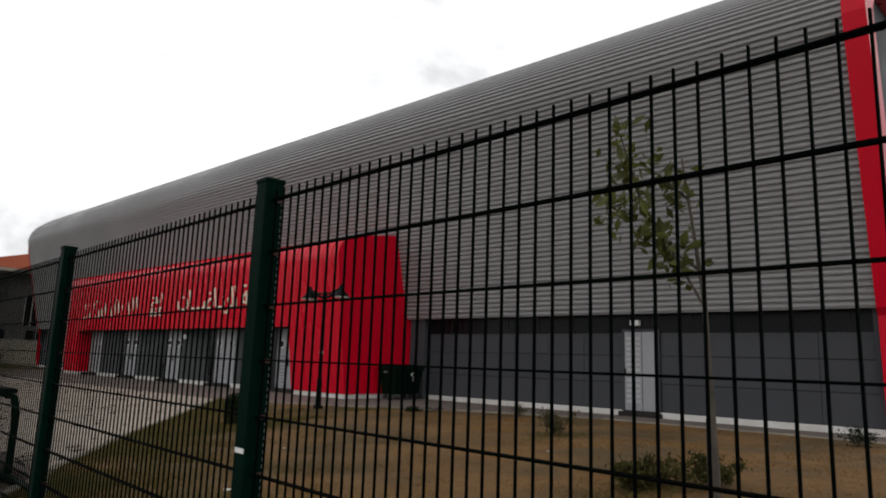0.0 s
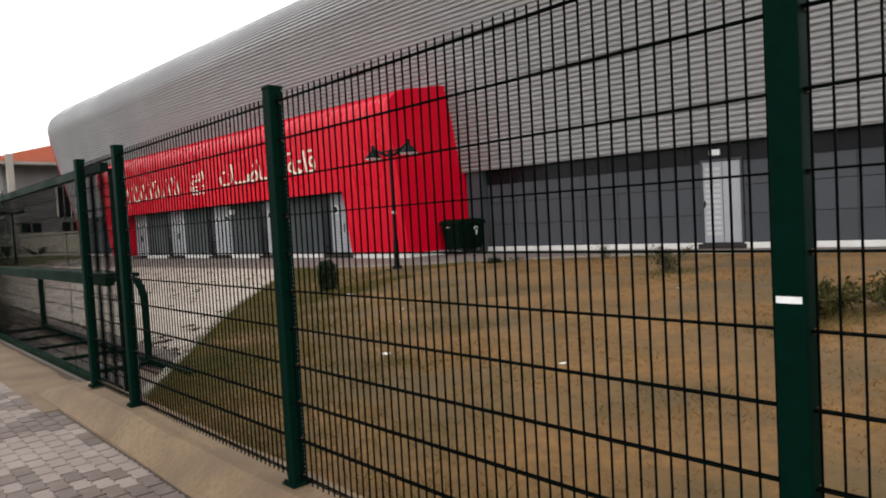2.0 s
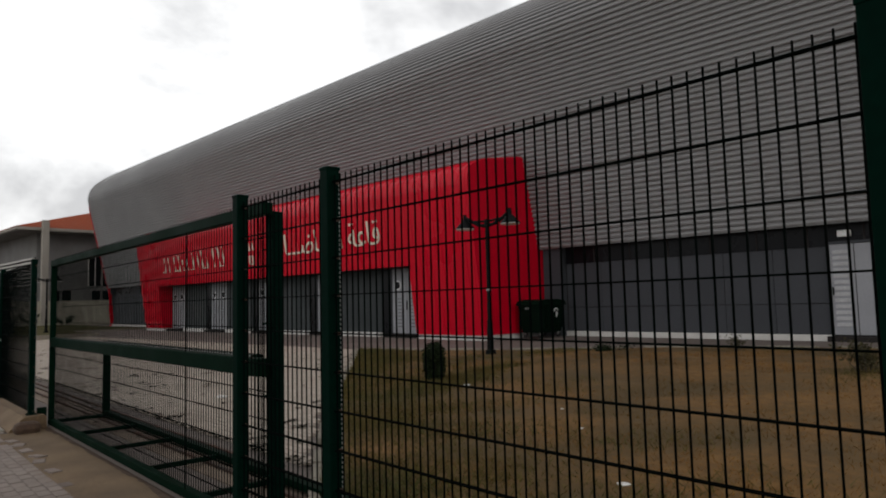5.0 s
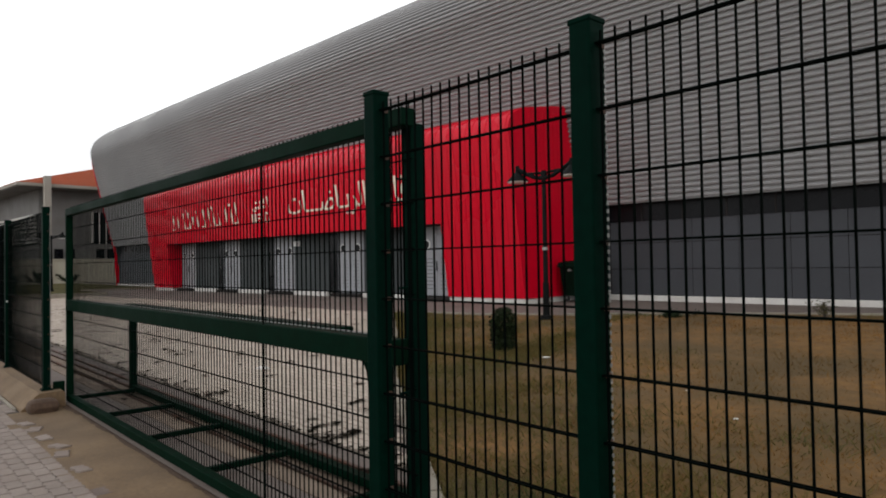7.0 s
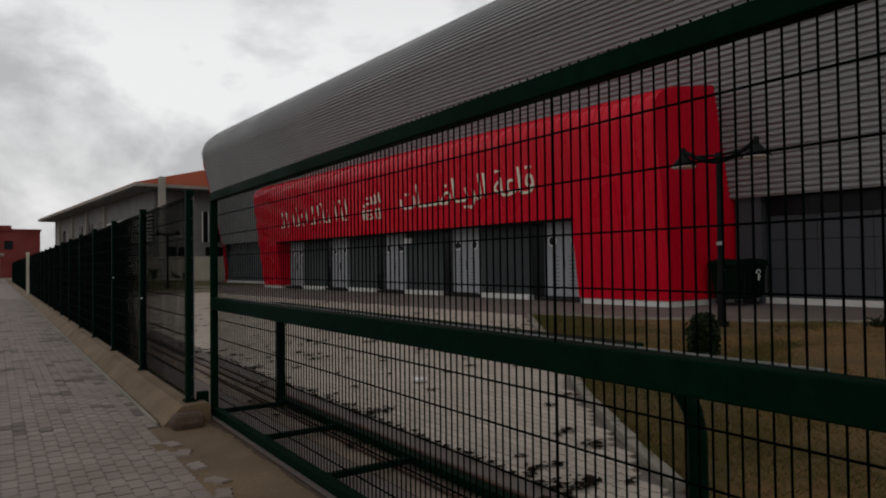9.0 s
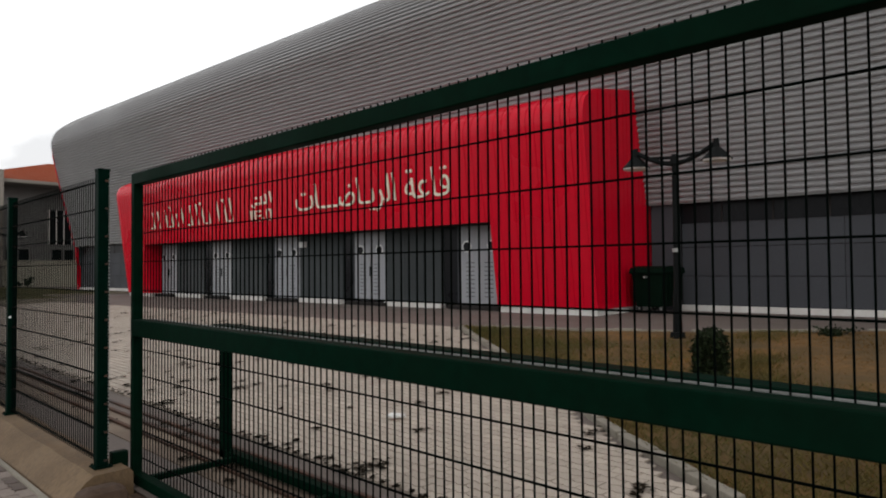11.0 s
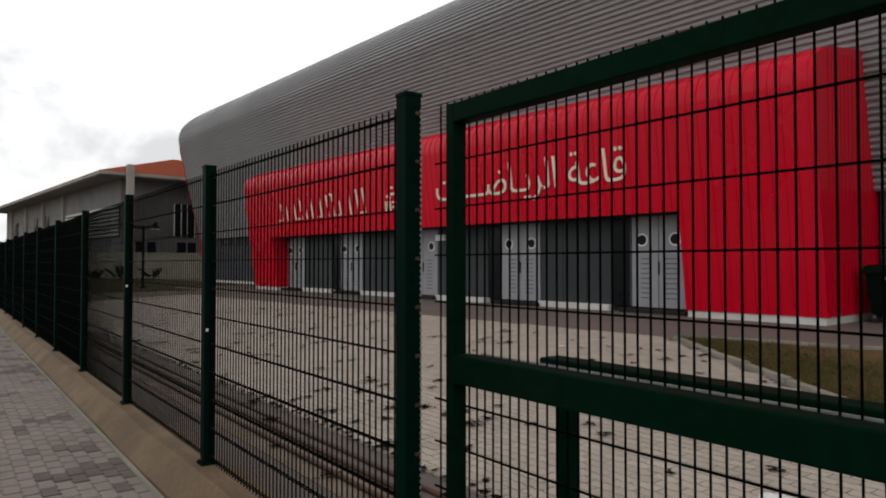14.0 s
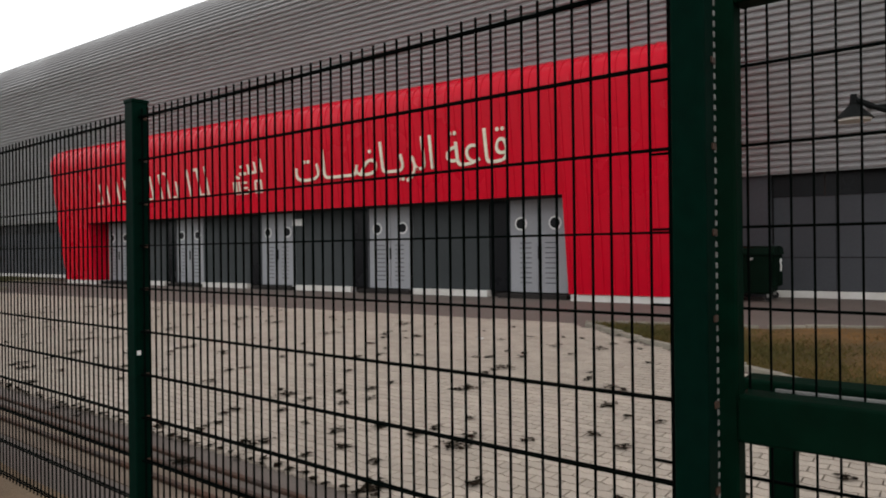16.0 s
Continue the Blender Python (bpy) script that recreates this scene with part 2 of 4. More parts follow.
M_LOUVRE = material("white_louvre", (0.62, 0.60, 0.56), 0.6, grain=20, stain=2, stain_amount=0.15, bump=0.05)
M_YELLOWPOST = material("pale_post_paint", (0.50, 0.48, 0.36), 0.7, grain=20, stain=2, stain_amount=0.25, bump=0.1)


def let_light_through(m, share):
    """Thin leaves and blades pass on some of the light that falls on their far side."""
    n, l = m.node_tree.nodes, m.node_tree.links
    b, out = n["Principled BSDF"], n["Material Output"]
    t, mix = n.new("ShaderNodeBsdfTranslucent"), n.new("ShaderNodeMixShader")
    l.new(b.inputs["Base Color"].links[0].from_socket, t.inputs["Color"])
    mix.inputs["Fac"].default_value = share
    l.new(b.outputs["BSDF"], mix.inputs[1])
    l.new(t.outputs["BSDF"], mix.inputs[2])
    l.new(mix.outputs["Shader"], out.inputs["Surface"])


for m_, share in ((M_BLADE, 0.5), (M_GREENBLADE, 0.45), (M_SAPLEAF, 0.35), (M_SHRUB, 0.3), (M_OLIVE, 0.3)):
    let_light_through(m_, share)


# ---- mesh helpers ----
def thing(name, m=None, label="", category="", group="", kind=""):
    ob = new(name)
    ob.matrix_basis = m or Matrix()
    ob.empty_display_size = 0.2
    return tagged(ob, label, category, group, kind)


def solid(name, bm, mat_, parent=None, label="", smooth=False):
    me = bpy.data.meshes.new(name)
    bm.normal_update()
    bm.to_mesh(me)
    bm.free()
    me.materials.append(mat_)
    if smooth:
        for p in me.polygons:
            p.use_smooth = True
    ob = new(name, me)
    ob.parent = parent
    if label:
        ob["label"] = label
    return ob


part = solid


def raw(name, verts, faces, mat_, parent=None, label="", smooth=False):
    me = bpy.data.meshes.new(name)
    me.from_pydata(verts, [], faces)
    me.validate()
    me.materials.append(mat_)
    if smooth:
        for p in me.polygons:
            p.use_smooth = True
    ob = new(name, me)
    ob.parent = parent
    if label:
        ob["label"] = label
    return ob


def box(bm, lo, hi, bevel=0.0, m=None):
    lo, hi = Vector(lo), Vector(hi)
    r = bmesh.ops.create_cube(bm, size=1.0, matrix=(m or Matrix()) @ Matrix.Translation((lo + hi) / 2) @ Matrix.Diagonal((*(hi - lo), 1)))
    if bevel:
        edges = list({e for v in r["verts"] for e in v.link_edges})
        bmesh.ops.bevel(bm, geom=edges, offset=bevel, segments=2, affect="EDGES", profile=0.5)


def boxed(*boxes, bevel=0.0):
    bm = bmesh.new()
    for lo, hi in boxes:
        box(bm, lo, hi, bevel)
    return bm


def rod(bm, a, b, r0, r1=None, sides=8, caps=True):
    a, b = Vector(a), Vector(b)
    d = b - a
    m = Matrix.Translation((a + b) / 2) @ d.to_track_quat("Z", "Y").to_matrix().to_4x4()
    bmesh.ops.create_cone(bm, cap_ends=caps, segments=sides, radius1=r0, radius2=r0 if r1 is None else r1, depth=d.length, matrix=m)


def rods(*segments, sides=8):
    bm = bmesh.new()
    for s in segments:
        rod(bm, *s, sides=sides)
    return bm


def bar(bm, a, b, w, h):
    """A square bar from a to b, w wide across and h high."""
    a, b = Vector(a), Vector(b)
    d = b - a
    q = d.to_track_quat("Y", "Z").to_matrix().to_4x4()
    box(bm, (-w / 2, -d.length / 2, -h / 2), (w / 2, d.length / 2, h / 2), min(w, h) * 0.12, Matrix.Translation((a + b) / 2) @ q)


def sweep(profile, v0, v1, closed=False, steps=1):
    """A profile in x and z drawn out along y."""
    bm = bmesh.new()
    rows = [[bm.verts.new((x, v0 + (v1 - v0) * i / steps, z)) for x, z in profile] for i in range(steps + 1)]
    for a, b in zip(rows, rows[1:]):
        n = len(a)
        for k in range(n if closed else n - 1):
            bm.faces.new((a[k], a[(k + 1) % n], b[(k + 1) % n], b[k]))
    if closed:
        bm.faces.new(rows[0][::-1])
        bm.faces.new(rows[-1])
    bmesh.ops.recalc_face_normals(bm, faces=bm.faces)
    return bm


def ground_height(x):
    """The yard climbs gently from the gate to the hall."""
    return 0.04 + 0.34 * min(1.0, max(0.0, (x - 0.8) / 8.2))

# ---- ground, pavement, yard ----
ground = tagged(solid("ground", boxed(((-900, -900, -0.5), (900, 900, -0.06))), M_GROUND), "dry brown earth all around", "ground", kind="structure")

HALL_AT, HALL_TURN = Vector((12.0, 19.0, 0.0)), radians(3.7)


def hall_local(x, y):
    dx, dy = x - HALL_AT.x, y - HALL_AT.y
    c, s = math.cos(HALL_TURN), math.sin(HALL_TURN)
    return dx * c + dy * s, -dx * s + dy * c


LAWN_EDGE = [(0.16, 5.5), (1.9, 8.2), (3.3, 10.3), (5.4, 13.0), (8.2, 16.75), (8.7, 14.2), (9.6, 12.6), (11.6, 10.4), (13.4, 7.0), (14.0, 0.0), (14.3, -9.0)]


def lawn_top(x):
    for (x0, y0), (x1, y1) in zip(LAWN_EDGE, LAWN_EDGE[1:]):
        if x0 <= x <= x1:
            return y0 + (y1 - y0) * (x - x0) / (x1 - x0)
    return -9.0


def yard_sheet():
    xs = [0.16] + [0.16 + 0.6 * i for i in range(1, 30)] + [40.0]
    vs = [(x, y, ground_height(x) - 0.016) for y in (-12.0, 80.0) for x in xs]
    n = len(xs)
    return vs, [(i, i + 1, n + i + 1, n + i) for i in range(n - 1)]


yard_ground = tagged(raw("yard_ground", *yard_sheet(), M_APRON), "brownish grey concrete apron before the hall", "yard floor", kind="structure")


def lawn_mesh(nx=110, ny=90):
    vs, fs = [], []
    for i in range(nx + 1):
        x = 0.17 + (14.1 - 0.17) * i / nx
        top = lawn_top(x)
        for j in range(ny + 1):
            y = -9.0 + (top + 9.0) * (j / ny)
            z = ground_height(x) + 0.022 + 0.03 * noise.noise((x * 1.1, y * 1.1, 0.3)) + 0.014 * noise.noise((x * 5, y * 5, 2.0))
            vs.append((x, y, z if 0 < j < ny else ground_height(x)))
    for i in range(nx):
        for j in range(ny):
            a = i * (ny + 1) + j
            fs.append((a, a + ny + 1, a + ny + 2, a + 1))
    return vs, fs


lawn = tagged(raw("lawn", *lawn_mesh(), M_LAWN, smooth=True), "dry brown lawn behind the mesh fence", "lawn", kind="structure")


def blades(spots, low, high, width):
    vs, fs = [], []
    for x, y in spots:
        z = ground_height(x) + 0.012
        h, a, lean = random.uniform(low, high), random.uniform(0, 6.283), random.uniform(0.6, 1.9)
        dx, dy = math.cos(a) * width, math.sin(a) * width
        b = random.uniform(0, 6.283)
        k = len(vs)
        vs += [(x - dx, y - dy, z), (x + dx, y + dy, z), (x + math.cos(b) * h * lean, y + math.sin(b) * h * lean, z + h)]
        fs.append((k, k + 1, k + 2))
    return vs, fs


def lawn_spots(count):
    out = []
    while len(out) < count:
        x = 0.2 + 13.6 * random.random() ** 1.5
        y = random.uniform(-5, 16.5)
        if y < lawn_top(x) - 0.05 and random.random() < 0.35 + 0.9 * (0.5 + 0.5 * noise.noise((x * 0.8, y * 0.8, 5))):
            out.append((x, y))
    return out


GREEN_PATCHES = [(5.5, 10.2, 1.0, 0.5, 3000), (7.0, 10.6, 0.7, 0.25, 900), (9.6, 11.4, 1.5, 0.35, 1800), (6.2, 1.8, 1.2, 0.4, 1500), (8.9, 5.2, 0.8, 0.35, 900),
                 (1.2, 6.4, 0.7, 0.5, 900), (2.6, 8.6, 0.9, 0.55, 900), (4.4, 11.0, 0.9, 0.6, 700), (0.6, 4.9, 0.4, 0.7, 500), (12.4, 7.6, 1.0, 0.5, 300),
                 (6.6, 14.0, 0.8, 0.6, 700), (7.6, 15.4, 0.6, 0.5, 500)]


def path_distance(x, y):
    best = 99.0
    for (x0, y0), (x1, y1) in zip(LAWN_EDGE[:5], LAWN_EDGE[1:5]):
        d, q = Vector((x1 - x0, y1 - y0)), Vector((x - x0, y - y0))
        best = min(best, (q - d * min(1.0, max(0.0, q.dot(d) / d.length_squared))).length)
    return best


def green_spots():
    out = []
    while len(out) < 34000:
        x, y = random.uniform(0.2, 8.4), random.uniform(1.0, 16.6)
        if y < lawn_top(x) - 0.03:
            d = path_distance(x, y) * max(0.6, 0.8 + 0.9 * noise.noise((x * 0.9, y * 0.9, 8)) + 0.5 * noise.noise((x * 2.1, y * 2.1, 3)))
            if d < 2.4 and random.random() < math.exp(-max(0.0, d) / (0.85 if x > 2.5 else 1.2)):
                out.append((x, y))
    for cx, cy, rx, ry, count in GREEN_PATCHES:
        for _ in range(count):
            x, y = random.gauss(cx, rx * 0.55), random.gauss(cy, ry * 0.6)
            if x > 0.2 and y < lawn_top(x) - 0.03:
                out.append((x, y))
    return out


tagged(raw("dry_grass", *blades(lawn_spots(90000), 0.015, 0.05, 0.005), M_BLADE), "short dry straw-brown grass blades on the lawn", "grass", kind="stuff")
tagged(raw("green_grass", *blades(green_spots(), 0.03, 0.09, 0.006), M_GREENBLADE), "dull green tufts of grass along the path", "grass", kind="stuff")
far_lawn = tagged(solid("far_lawn", boxed(((1.4, 39.0, 0.05), (7.6, 60.0, 0.40)), ((7.6, 44.0, 0.2), (12.0, 66.0, 0.42))), M_FARGRASS), "green lawn beside the far wall, darkened as if shaded", "lawn", kind="structure")
tagged(solid("far_lawn_edging", boxed(((1.3, 38.84, 0.1), (7.6, 38.995, 0.43)), ((7.61, 43.84, 0.2), (12.0, 43.995, 0.45)), bevel=0.01), M_EDGING), "pale kerb stones along the far lawn", "edging", kind="structure")

pavement = tagged(solid("pavement", boxed(((-4.2, -14, -0.055), (-0.28, 130, -0.010))), M_JOINT), "grey block pavement with sandy joints along the fence", "pavement", kind="structure")
tagged(solid("pavement_far", boxed(((-4.2, 46, -0.03), (-0.34, 130, -0.001)), ((-4.2, -14, -0.03), (-2.3, 46, -0.001))), M_PAVER), "grey block pavement running on beside the fence", "pavement", kind="structure")
road = tagged(solid("road", boxed(((-12, -200, -0.058), (-4.4, 200, -0.045))), M_APRON), "grey asphalt road beside the pavement", "road", kind="structure")

STONE_L, STONE_W = 0.20, 0.105


def zigzag(y):
    p = (y / (STONE_L / 2)) % 1.0
    return 0.009 * (4 * abs(p - 0.5) - 1)


def stone_outline(gap=0.0028, end=0.011):
    low = [(-STONE_W / 2 + gap + zigzag(k * STONE_L / 4), k * STONE_L / 4) for k in range(5)]
    high = [(STONE_W / 2 - gap + zigzag(k * STONE_L / 4), k * STONE_L / 4) for k in range(4, -1, -1)]
    clip = lambda y: min(max(y, end), STONE_L - end)
    return [(x, clip(y)) for x, y in low + high]


OUTLINE = stone_outline()
YARD_OUTLINE = stone_outline(0.0028, 0.0055)


def stone_mesh(x, y, z, slope=0.0, depth=0.02, yard=False):
    outline = YARD_OUTLINE if yard else OUTLINE
    n = len(outline)
    tilt = random.uniform(-0.0015, 0.0015)
    top = [(x + a, y + b, z + slope * a + tilt) for a, b in outline]
    return top + [(a, b, c - depth) for a, b, c in top], n


def stone_faces(k, n):
    return [tuple(range(k + n - 1, k - 1, -1))] + [(k + i, k + (i + 1) % n, k + n + (i + 1) % n, k + n + i) for i in range(n)]


def lay_stones(x0, x1, y0, y1, keep, single):
    """Courses of zigzag pavers. Returns the loose places and the mesh of the rest."""
    loose, vs, fs = [], [], []
    for i in range(int((x1 - x0) / STONE_W)):
        x = x0 + (i + 0.5) * STONE_W
        for j in range(int((y1 - y0) / STONE_L)):
            y = y0 + (j + 0.5 * (i % 2)) * STONE_L
            if not keep(x, y):
                continue
            if single(x, y) and len(loose) < 300:
                loose.append((x, y))
            else:
                v, n = stone_mesh(x, y, ground_height(x) if x > 0 else 0.0, yard=x > 0)
                fs += stone_faces(len(vs), n)
                vs += v
    return loose, vs, fs


def in_yard(x, y):
    u, v = hall_local(x, y)
    if u > -3.9 or y > 39:
        return False
    if y < 27.0 and x < 1.34:
        return False
    return y > (lawn_top(x) + 0.16 if x < 8.2 else 16.9)


# ---- kerb under the fence, gate drive, track ----
KERB = [(-0.29, -0.06), (-0.275, 0.015), (-0.15, 0.145), (-0.10, 0.178), (0.13, 0.18), (0.155, 0.15), (0.16, -0.06)]

def rough_kerb(a, b):
    """Hand-cast concrete: the crown wavers and swells a little at each post."""
    bm = sweep(KERB, a, b, True, int((b - a) / 0.25))
    for v in bm.verts:
        if v.co.z > 0.0:
            x, y, z = v.co
            swell = 0.010 * math.cos((y - 12.5) * 2 * math.pi / 2.5)
            v.co.z += min(0.0, 0.014 * noise.noise((x * 6, y * 1.7, 1)) + swell * (1 if z > 0.1 else 0.3) - 0.008)
            fall = min(1.0, max(0.0, (7.4 - y) / 1.1)) if y < 10 else 1.0
            v.co.z = 0.007 + (v.co.z - 0.007) * fall * fall * (3 - 2 * fall)
            v.co.x += 0.018 * noise.noise((3, y * 1.3, z * 5)) if x < -0.05 else 0.0
    return bm


for name, a, b in (("kerb_south", -14.0, 7.5), ("kerb_north", 12.33, 130.0)):
    k = tagged(solid(name, rough_kerb(a, b), M_CONCRETE, smooth=False), "rough brown concrete kerb wall carrying the fence", "kerb", kind="structure")
tagged(solid("kerb_edge", boxed(((-0.325, 12.5, -0.05), (-0.293, 130, 0.014))), M_EDGING), "pale mortar strip between the pavers and the kerb", "kerb edge", kind="structure")
tagged(solid("gate_drive", boxed(((-0.50, 6.25, -0.06), (0.62, 12.33, -0.003)), bevel=0.002), M_CONCRETE), "brown concrete drive under the sliding gate", "drive", kind="structure")
tagged(solid("gate_track_bed", boxed(((0.62, 5.9, -0.06), (1.30, 27.0, 0.034))), M_TRACK), "dark stained concrete bed of the gate track", "track bed", kind="structure")


def soil_strip():
    """Damp reddish soil washed along the foot of the gate, with a ragged edge."""
    vs, fs = [], []
    for k in range(121):
        y = 6.3 + 0.05 * k
        ragged = 0.075 * (0.5 + noise.noise((1.0, y * 1.1, 6.0))) + 0.03 * noise.noise((4.0, y * 7.0, 2.0))
        vs += [(0.175 - max(0.0, ragged), y, 0.0015), (0.22, y, 0.012), (0.30, y, 0.010)]
    for k in range(120):
        a = 3 * k
        fs += [(a, a + 1, a + 4, a + 3), (a + 1, a + 2, a + 5, a + 4)]
    return vs, fs


tagged(raw("soil_strip", *soil_strip(), M_DIRT), "damp reddish-brown soil along the foot of the gate", "soil", kind="structure")
gate_track = thing("gate_track", None, "rusty steel gate rails set into stained concrete", "gate track", kind="structure")
for x in (0.80, 0.98, 1.13):
    part("rail", boxed(((x - 0.02, 6.0, 0.034), (x + 0.02, 26.6, 0.062)), bevel=0.006), M_RAIL, gate_track)
tagged(solid("kerb_block", boxed(((-0.25, 12.08, -0.03), (0.06, 12.32, 0.135)), bevel=0.075), M_DIRT), "worn dark brown concrete block at the end of the kerb", "kerb block", kind="structure")


def edging(points, spacing=0.5):
    edge = thing("path_edging", None, "pale concrete edging stones along the paved path", "edging", kind="structure")
    bm = boxed(((-0.05, 0.006, -0.08), (0.05, spacing - 0.006, 0.055)), bevel=0.01)
    first = part("edging_stone", bm, M_EDGING, edge)
    made = 0
    for (x0, y0), (x1, y1) in zip(points, points[1:]):
        d = Vector((x1 - x0, y1 - y0, 0))
        for k in range(int(d.length / spacing)):
            q = Vector((x0, y0, 0)) + d.normalized() * (k * spacing)
            o = first if made == 0 else new("edging_stone", first.data)
            o.parent = edge
            o.matrix_basis = pose(q.x, q.y, ground_height(q.x) + random.uniform(-0.008, 0.008), 0, 0, math.degrees(math.atan2(-d.x, d.y)) + random.uniform(-1, 1))
            made += 1


edging([(0.3, 5.8), (1.9, 8.25), (3.3, 10.35), (5.4, 13.05), (8.15, 16.75)])
edging([(8.2, 16.75), (8.75, 14.2), (9.6, 12.6), (11.6, 10.4), (13.4, 7.0), (14.0, 0.0), (14.2, -6.0)])

# ---- mesh fence ----
POST_TOP, POST_FOOT = 2.257, 0.18
WIRES = [2.18 - 0.195 * k for k in range(11)]


def wire_mesh(length, low=0.20, high=2.217, step=0.05, r=0.0032):
    vs, fs = [], []
    n = int(round(length / step))
    for i in range(1, n):
        v, f = wire(low, high, r)
        fs += [tuple(q + len(vs) for q in face) for face in f]
        vs += [(x, y + i * length / n, z) for x, y, z in v]
    return vs, fs


def wire(low=0.20, high=2.217, r=0.0024):
    vs = [(sx * r * 1.4, sy * r, z) for z in (low, high) for sx, sy in ((-1, -1), (1, -1), (1, 1), (-1, 1))]
    return vs, [(a, (a + 1) % 4, 4 + (a + 1) % 4, 4 + a) for a in range(4)] + [(4, 5, 6, 7)]


def cross_wire(length):
    return boxed(((-0.012, 0.035, -0.0028), (-0.005, length - 0.035, 0.0028)), ((0.004, 0.035, -0.0028), (0.011, length - 0.035, 0.0028)))


mesh_fence = thing("mesh_fence", None, "dark green welded wire mesh fence on a concrete kerb", "fence")
wire_piece = raw("vertical_wire", *wire(), M_WIRE)
WIRE_DATA = wire_piece.data
bpy.data.objects.remove(wire_piece)


def fence_panel(length, y, near, shared={}):
    """Near panels carry every upright wire as a part; far ones have them joined."""
    if length not in shared:
        p = part("fence_panel", cross_wire(length), M_WIRE, mesh_fence, "welded mesh panel of twin horizontal wires")
        shared[length] = p.data
    else:
        p = new("fence_panel", shared[length])
        p.parent = mesh_fence
    p.location = (0, y, WIRES[0])
    n = int(round(length / 0.05))
    for z in WIRES[1:]:
        o = new("horizontal_wire", shared[length])
        o.parent, o.location = p, (0, 0, z - WIRES[0])
    if near:
        for i in range(1, n):
            o = new("vertical_wire", WIRE_DATA)
            o.parent, o.location = p, (0, i * length / n, -WIRES[0])
    elif "far" not in shared:
        o = raw("wire_infill", *wire_mesh(length), M_WIRE, p)
        o["kind"] = "stuff"
        o.location.z = -WIRES[0]
        shared["far"] = o.data
    else:
        o = new("wire_infill", shared["far"])
        o.parent, o["kind"] = p, "stuff"
        o.location.z = -WIRES[0]
    return p


def fence_post(y, shared={}):
    if not shared:
        shared["post"] = boxed(((-0.038, -0.038, POST_FOOT), (0.038, 0.038, POST_TOP)), bevel=0.006)
        p = part("fence_post", shared["post"], M_FENCE, mesh_fence, "dark green square steel post")
        shared["post"] = p.data
        shared["cap"] = part("cap", boxed(((-0.041, -0.041, POST_TOP - 0.012), (0.041, 0.041, POST_TOP + 0.006)), bevel=0.004), M_FENCE, p).data
        bm = boxed(((-0.060, -0.060, POST_FOOT), (0.060, 0.060, POST_FOOT + 0.010)), bevel=0.003)
        for a in (-0.045, 0.045):
            for b in (-0.045, 0.045):
                rod(bm, (a, b, POST_FOOT + 0.008), (a, b, POST_FOOT + 0.022), 0.008, sides=6)
        shared["base_plate"] = part("base_plate", bm, M_FENCE, p).data
        shared["clip"] = part("clip", boxed(((0.006, -0.043, -0.010), (0.030, -0.038, 0.005)), bevel=0.001), M_RAIL, p, "dull steel panel clip").data
        # Row of pale dashes added where light gaps show beside the post.
        bm = bmesh.new()
        for k in range(82):
            box(bm, (0.029, -0.0402, POST_FOOT + 0.06 + 0.024 * k), (0.0375, -0.0378, POST_FOOT + 0.072 + 0.024 * k))
        shared["strip"] = part("perforated_strip", bm, M_CLIP, p, "pale dashes added for the bright gaps beside the post").data
        clips = WIRES[1:]
        p.children[-2].location.z = WIRES[0]
    else:
        p = new("fence_post", shared["post"])
        p.parent = mesh_fence
        for key in ("cap", "base_plate"):
            new(key, shared[key]).parent = p
        clips = WIRES if y < 30 else []
        if y < 14 and y != 6.072:
            new("perforated_strip", shared["strip"]).parent = p
    p.location = (0, y, 0)
    for z in clips:
        o = new("clip", shared["clip"])
        o.parent, o.location = p, (0, 0, z)
    return p


post = fence_post(0.0)
for y in (-10.0, -7.5, -5.0, -2.5, 2.5, 5.0, 6.072, *(12.5 + 2.5 * k for k in range(33))):
    fence_post(y)
for y in (-10.0, -7.5, -5.0, -2.5, 0.0, 2.5, *(12.5 + 2.5 * k for k in range(32))):
    fence_panel(2.5, y, -3 < y < 18)
fence_panel(1.072, 5.0, True)
part("sticker", boxed(((-0.0405, -0.03, 1.275), (-0.0382, 0.03, 1.292))), M_WHITE, post, "small white sticker")

# far plain post standing in the fence line
far_post = thing("marker_post", pose(-0.12, 48.0, 0), "pale painted marker post by the far fence", "post")
part("shaft", boxed(((-0.07, -0.07, 0.0), (0.07, 0.07, 2.35)), bevel=0.01), M_YELLOWPOST, far_post)
part("cap", boxed(((-0.09, -0.09, 2.35), (0.09, 0.09, 2.42)), bevel=0.01), M_YELLOWPOST, far_post)

for y, z in ((15.0, 1.11), (17.5, 1.35)):
    part("post_sticker", boxed(((-0.030, y - 0.0405, z - 0.010), (-0.012, y - 0.0375, z + 0.010)), bevel=0.001), M_WHITE, mesh_fence, "small white sticker")

# ---- sliding gate ----
GX, GY0, GY1 = 0.235, 6.15, 12.515
gate = thing("sliding_gate", pose(0, 0, 0), "closed dark green sliding gate of steel tube and wire mesh", "gate")
part("end_stile", boxed(((GX - 0.035, GY1 - 0.055, 0.03), (GX + 0.035, GY1, 2.25)), bevel=0.006), M_GATE, gate)
part("top_beam", boxed(((GX - 0.036, GY0, 2.165), (GX + 0.036, GY1 - 0.055, 2.248)), bevel=0.006), M_GATE, gate)
part("middle_beam", boxed(((GX - 0.045, GY0 + 0.08, 1.075), (GX + 0.045, GY1 - 0.055, 1.195)), bevel=0.008), M_GATE, gate)
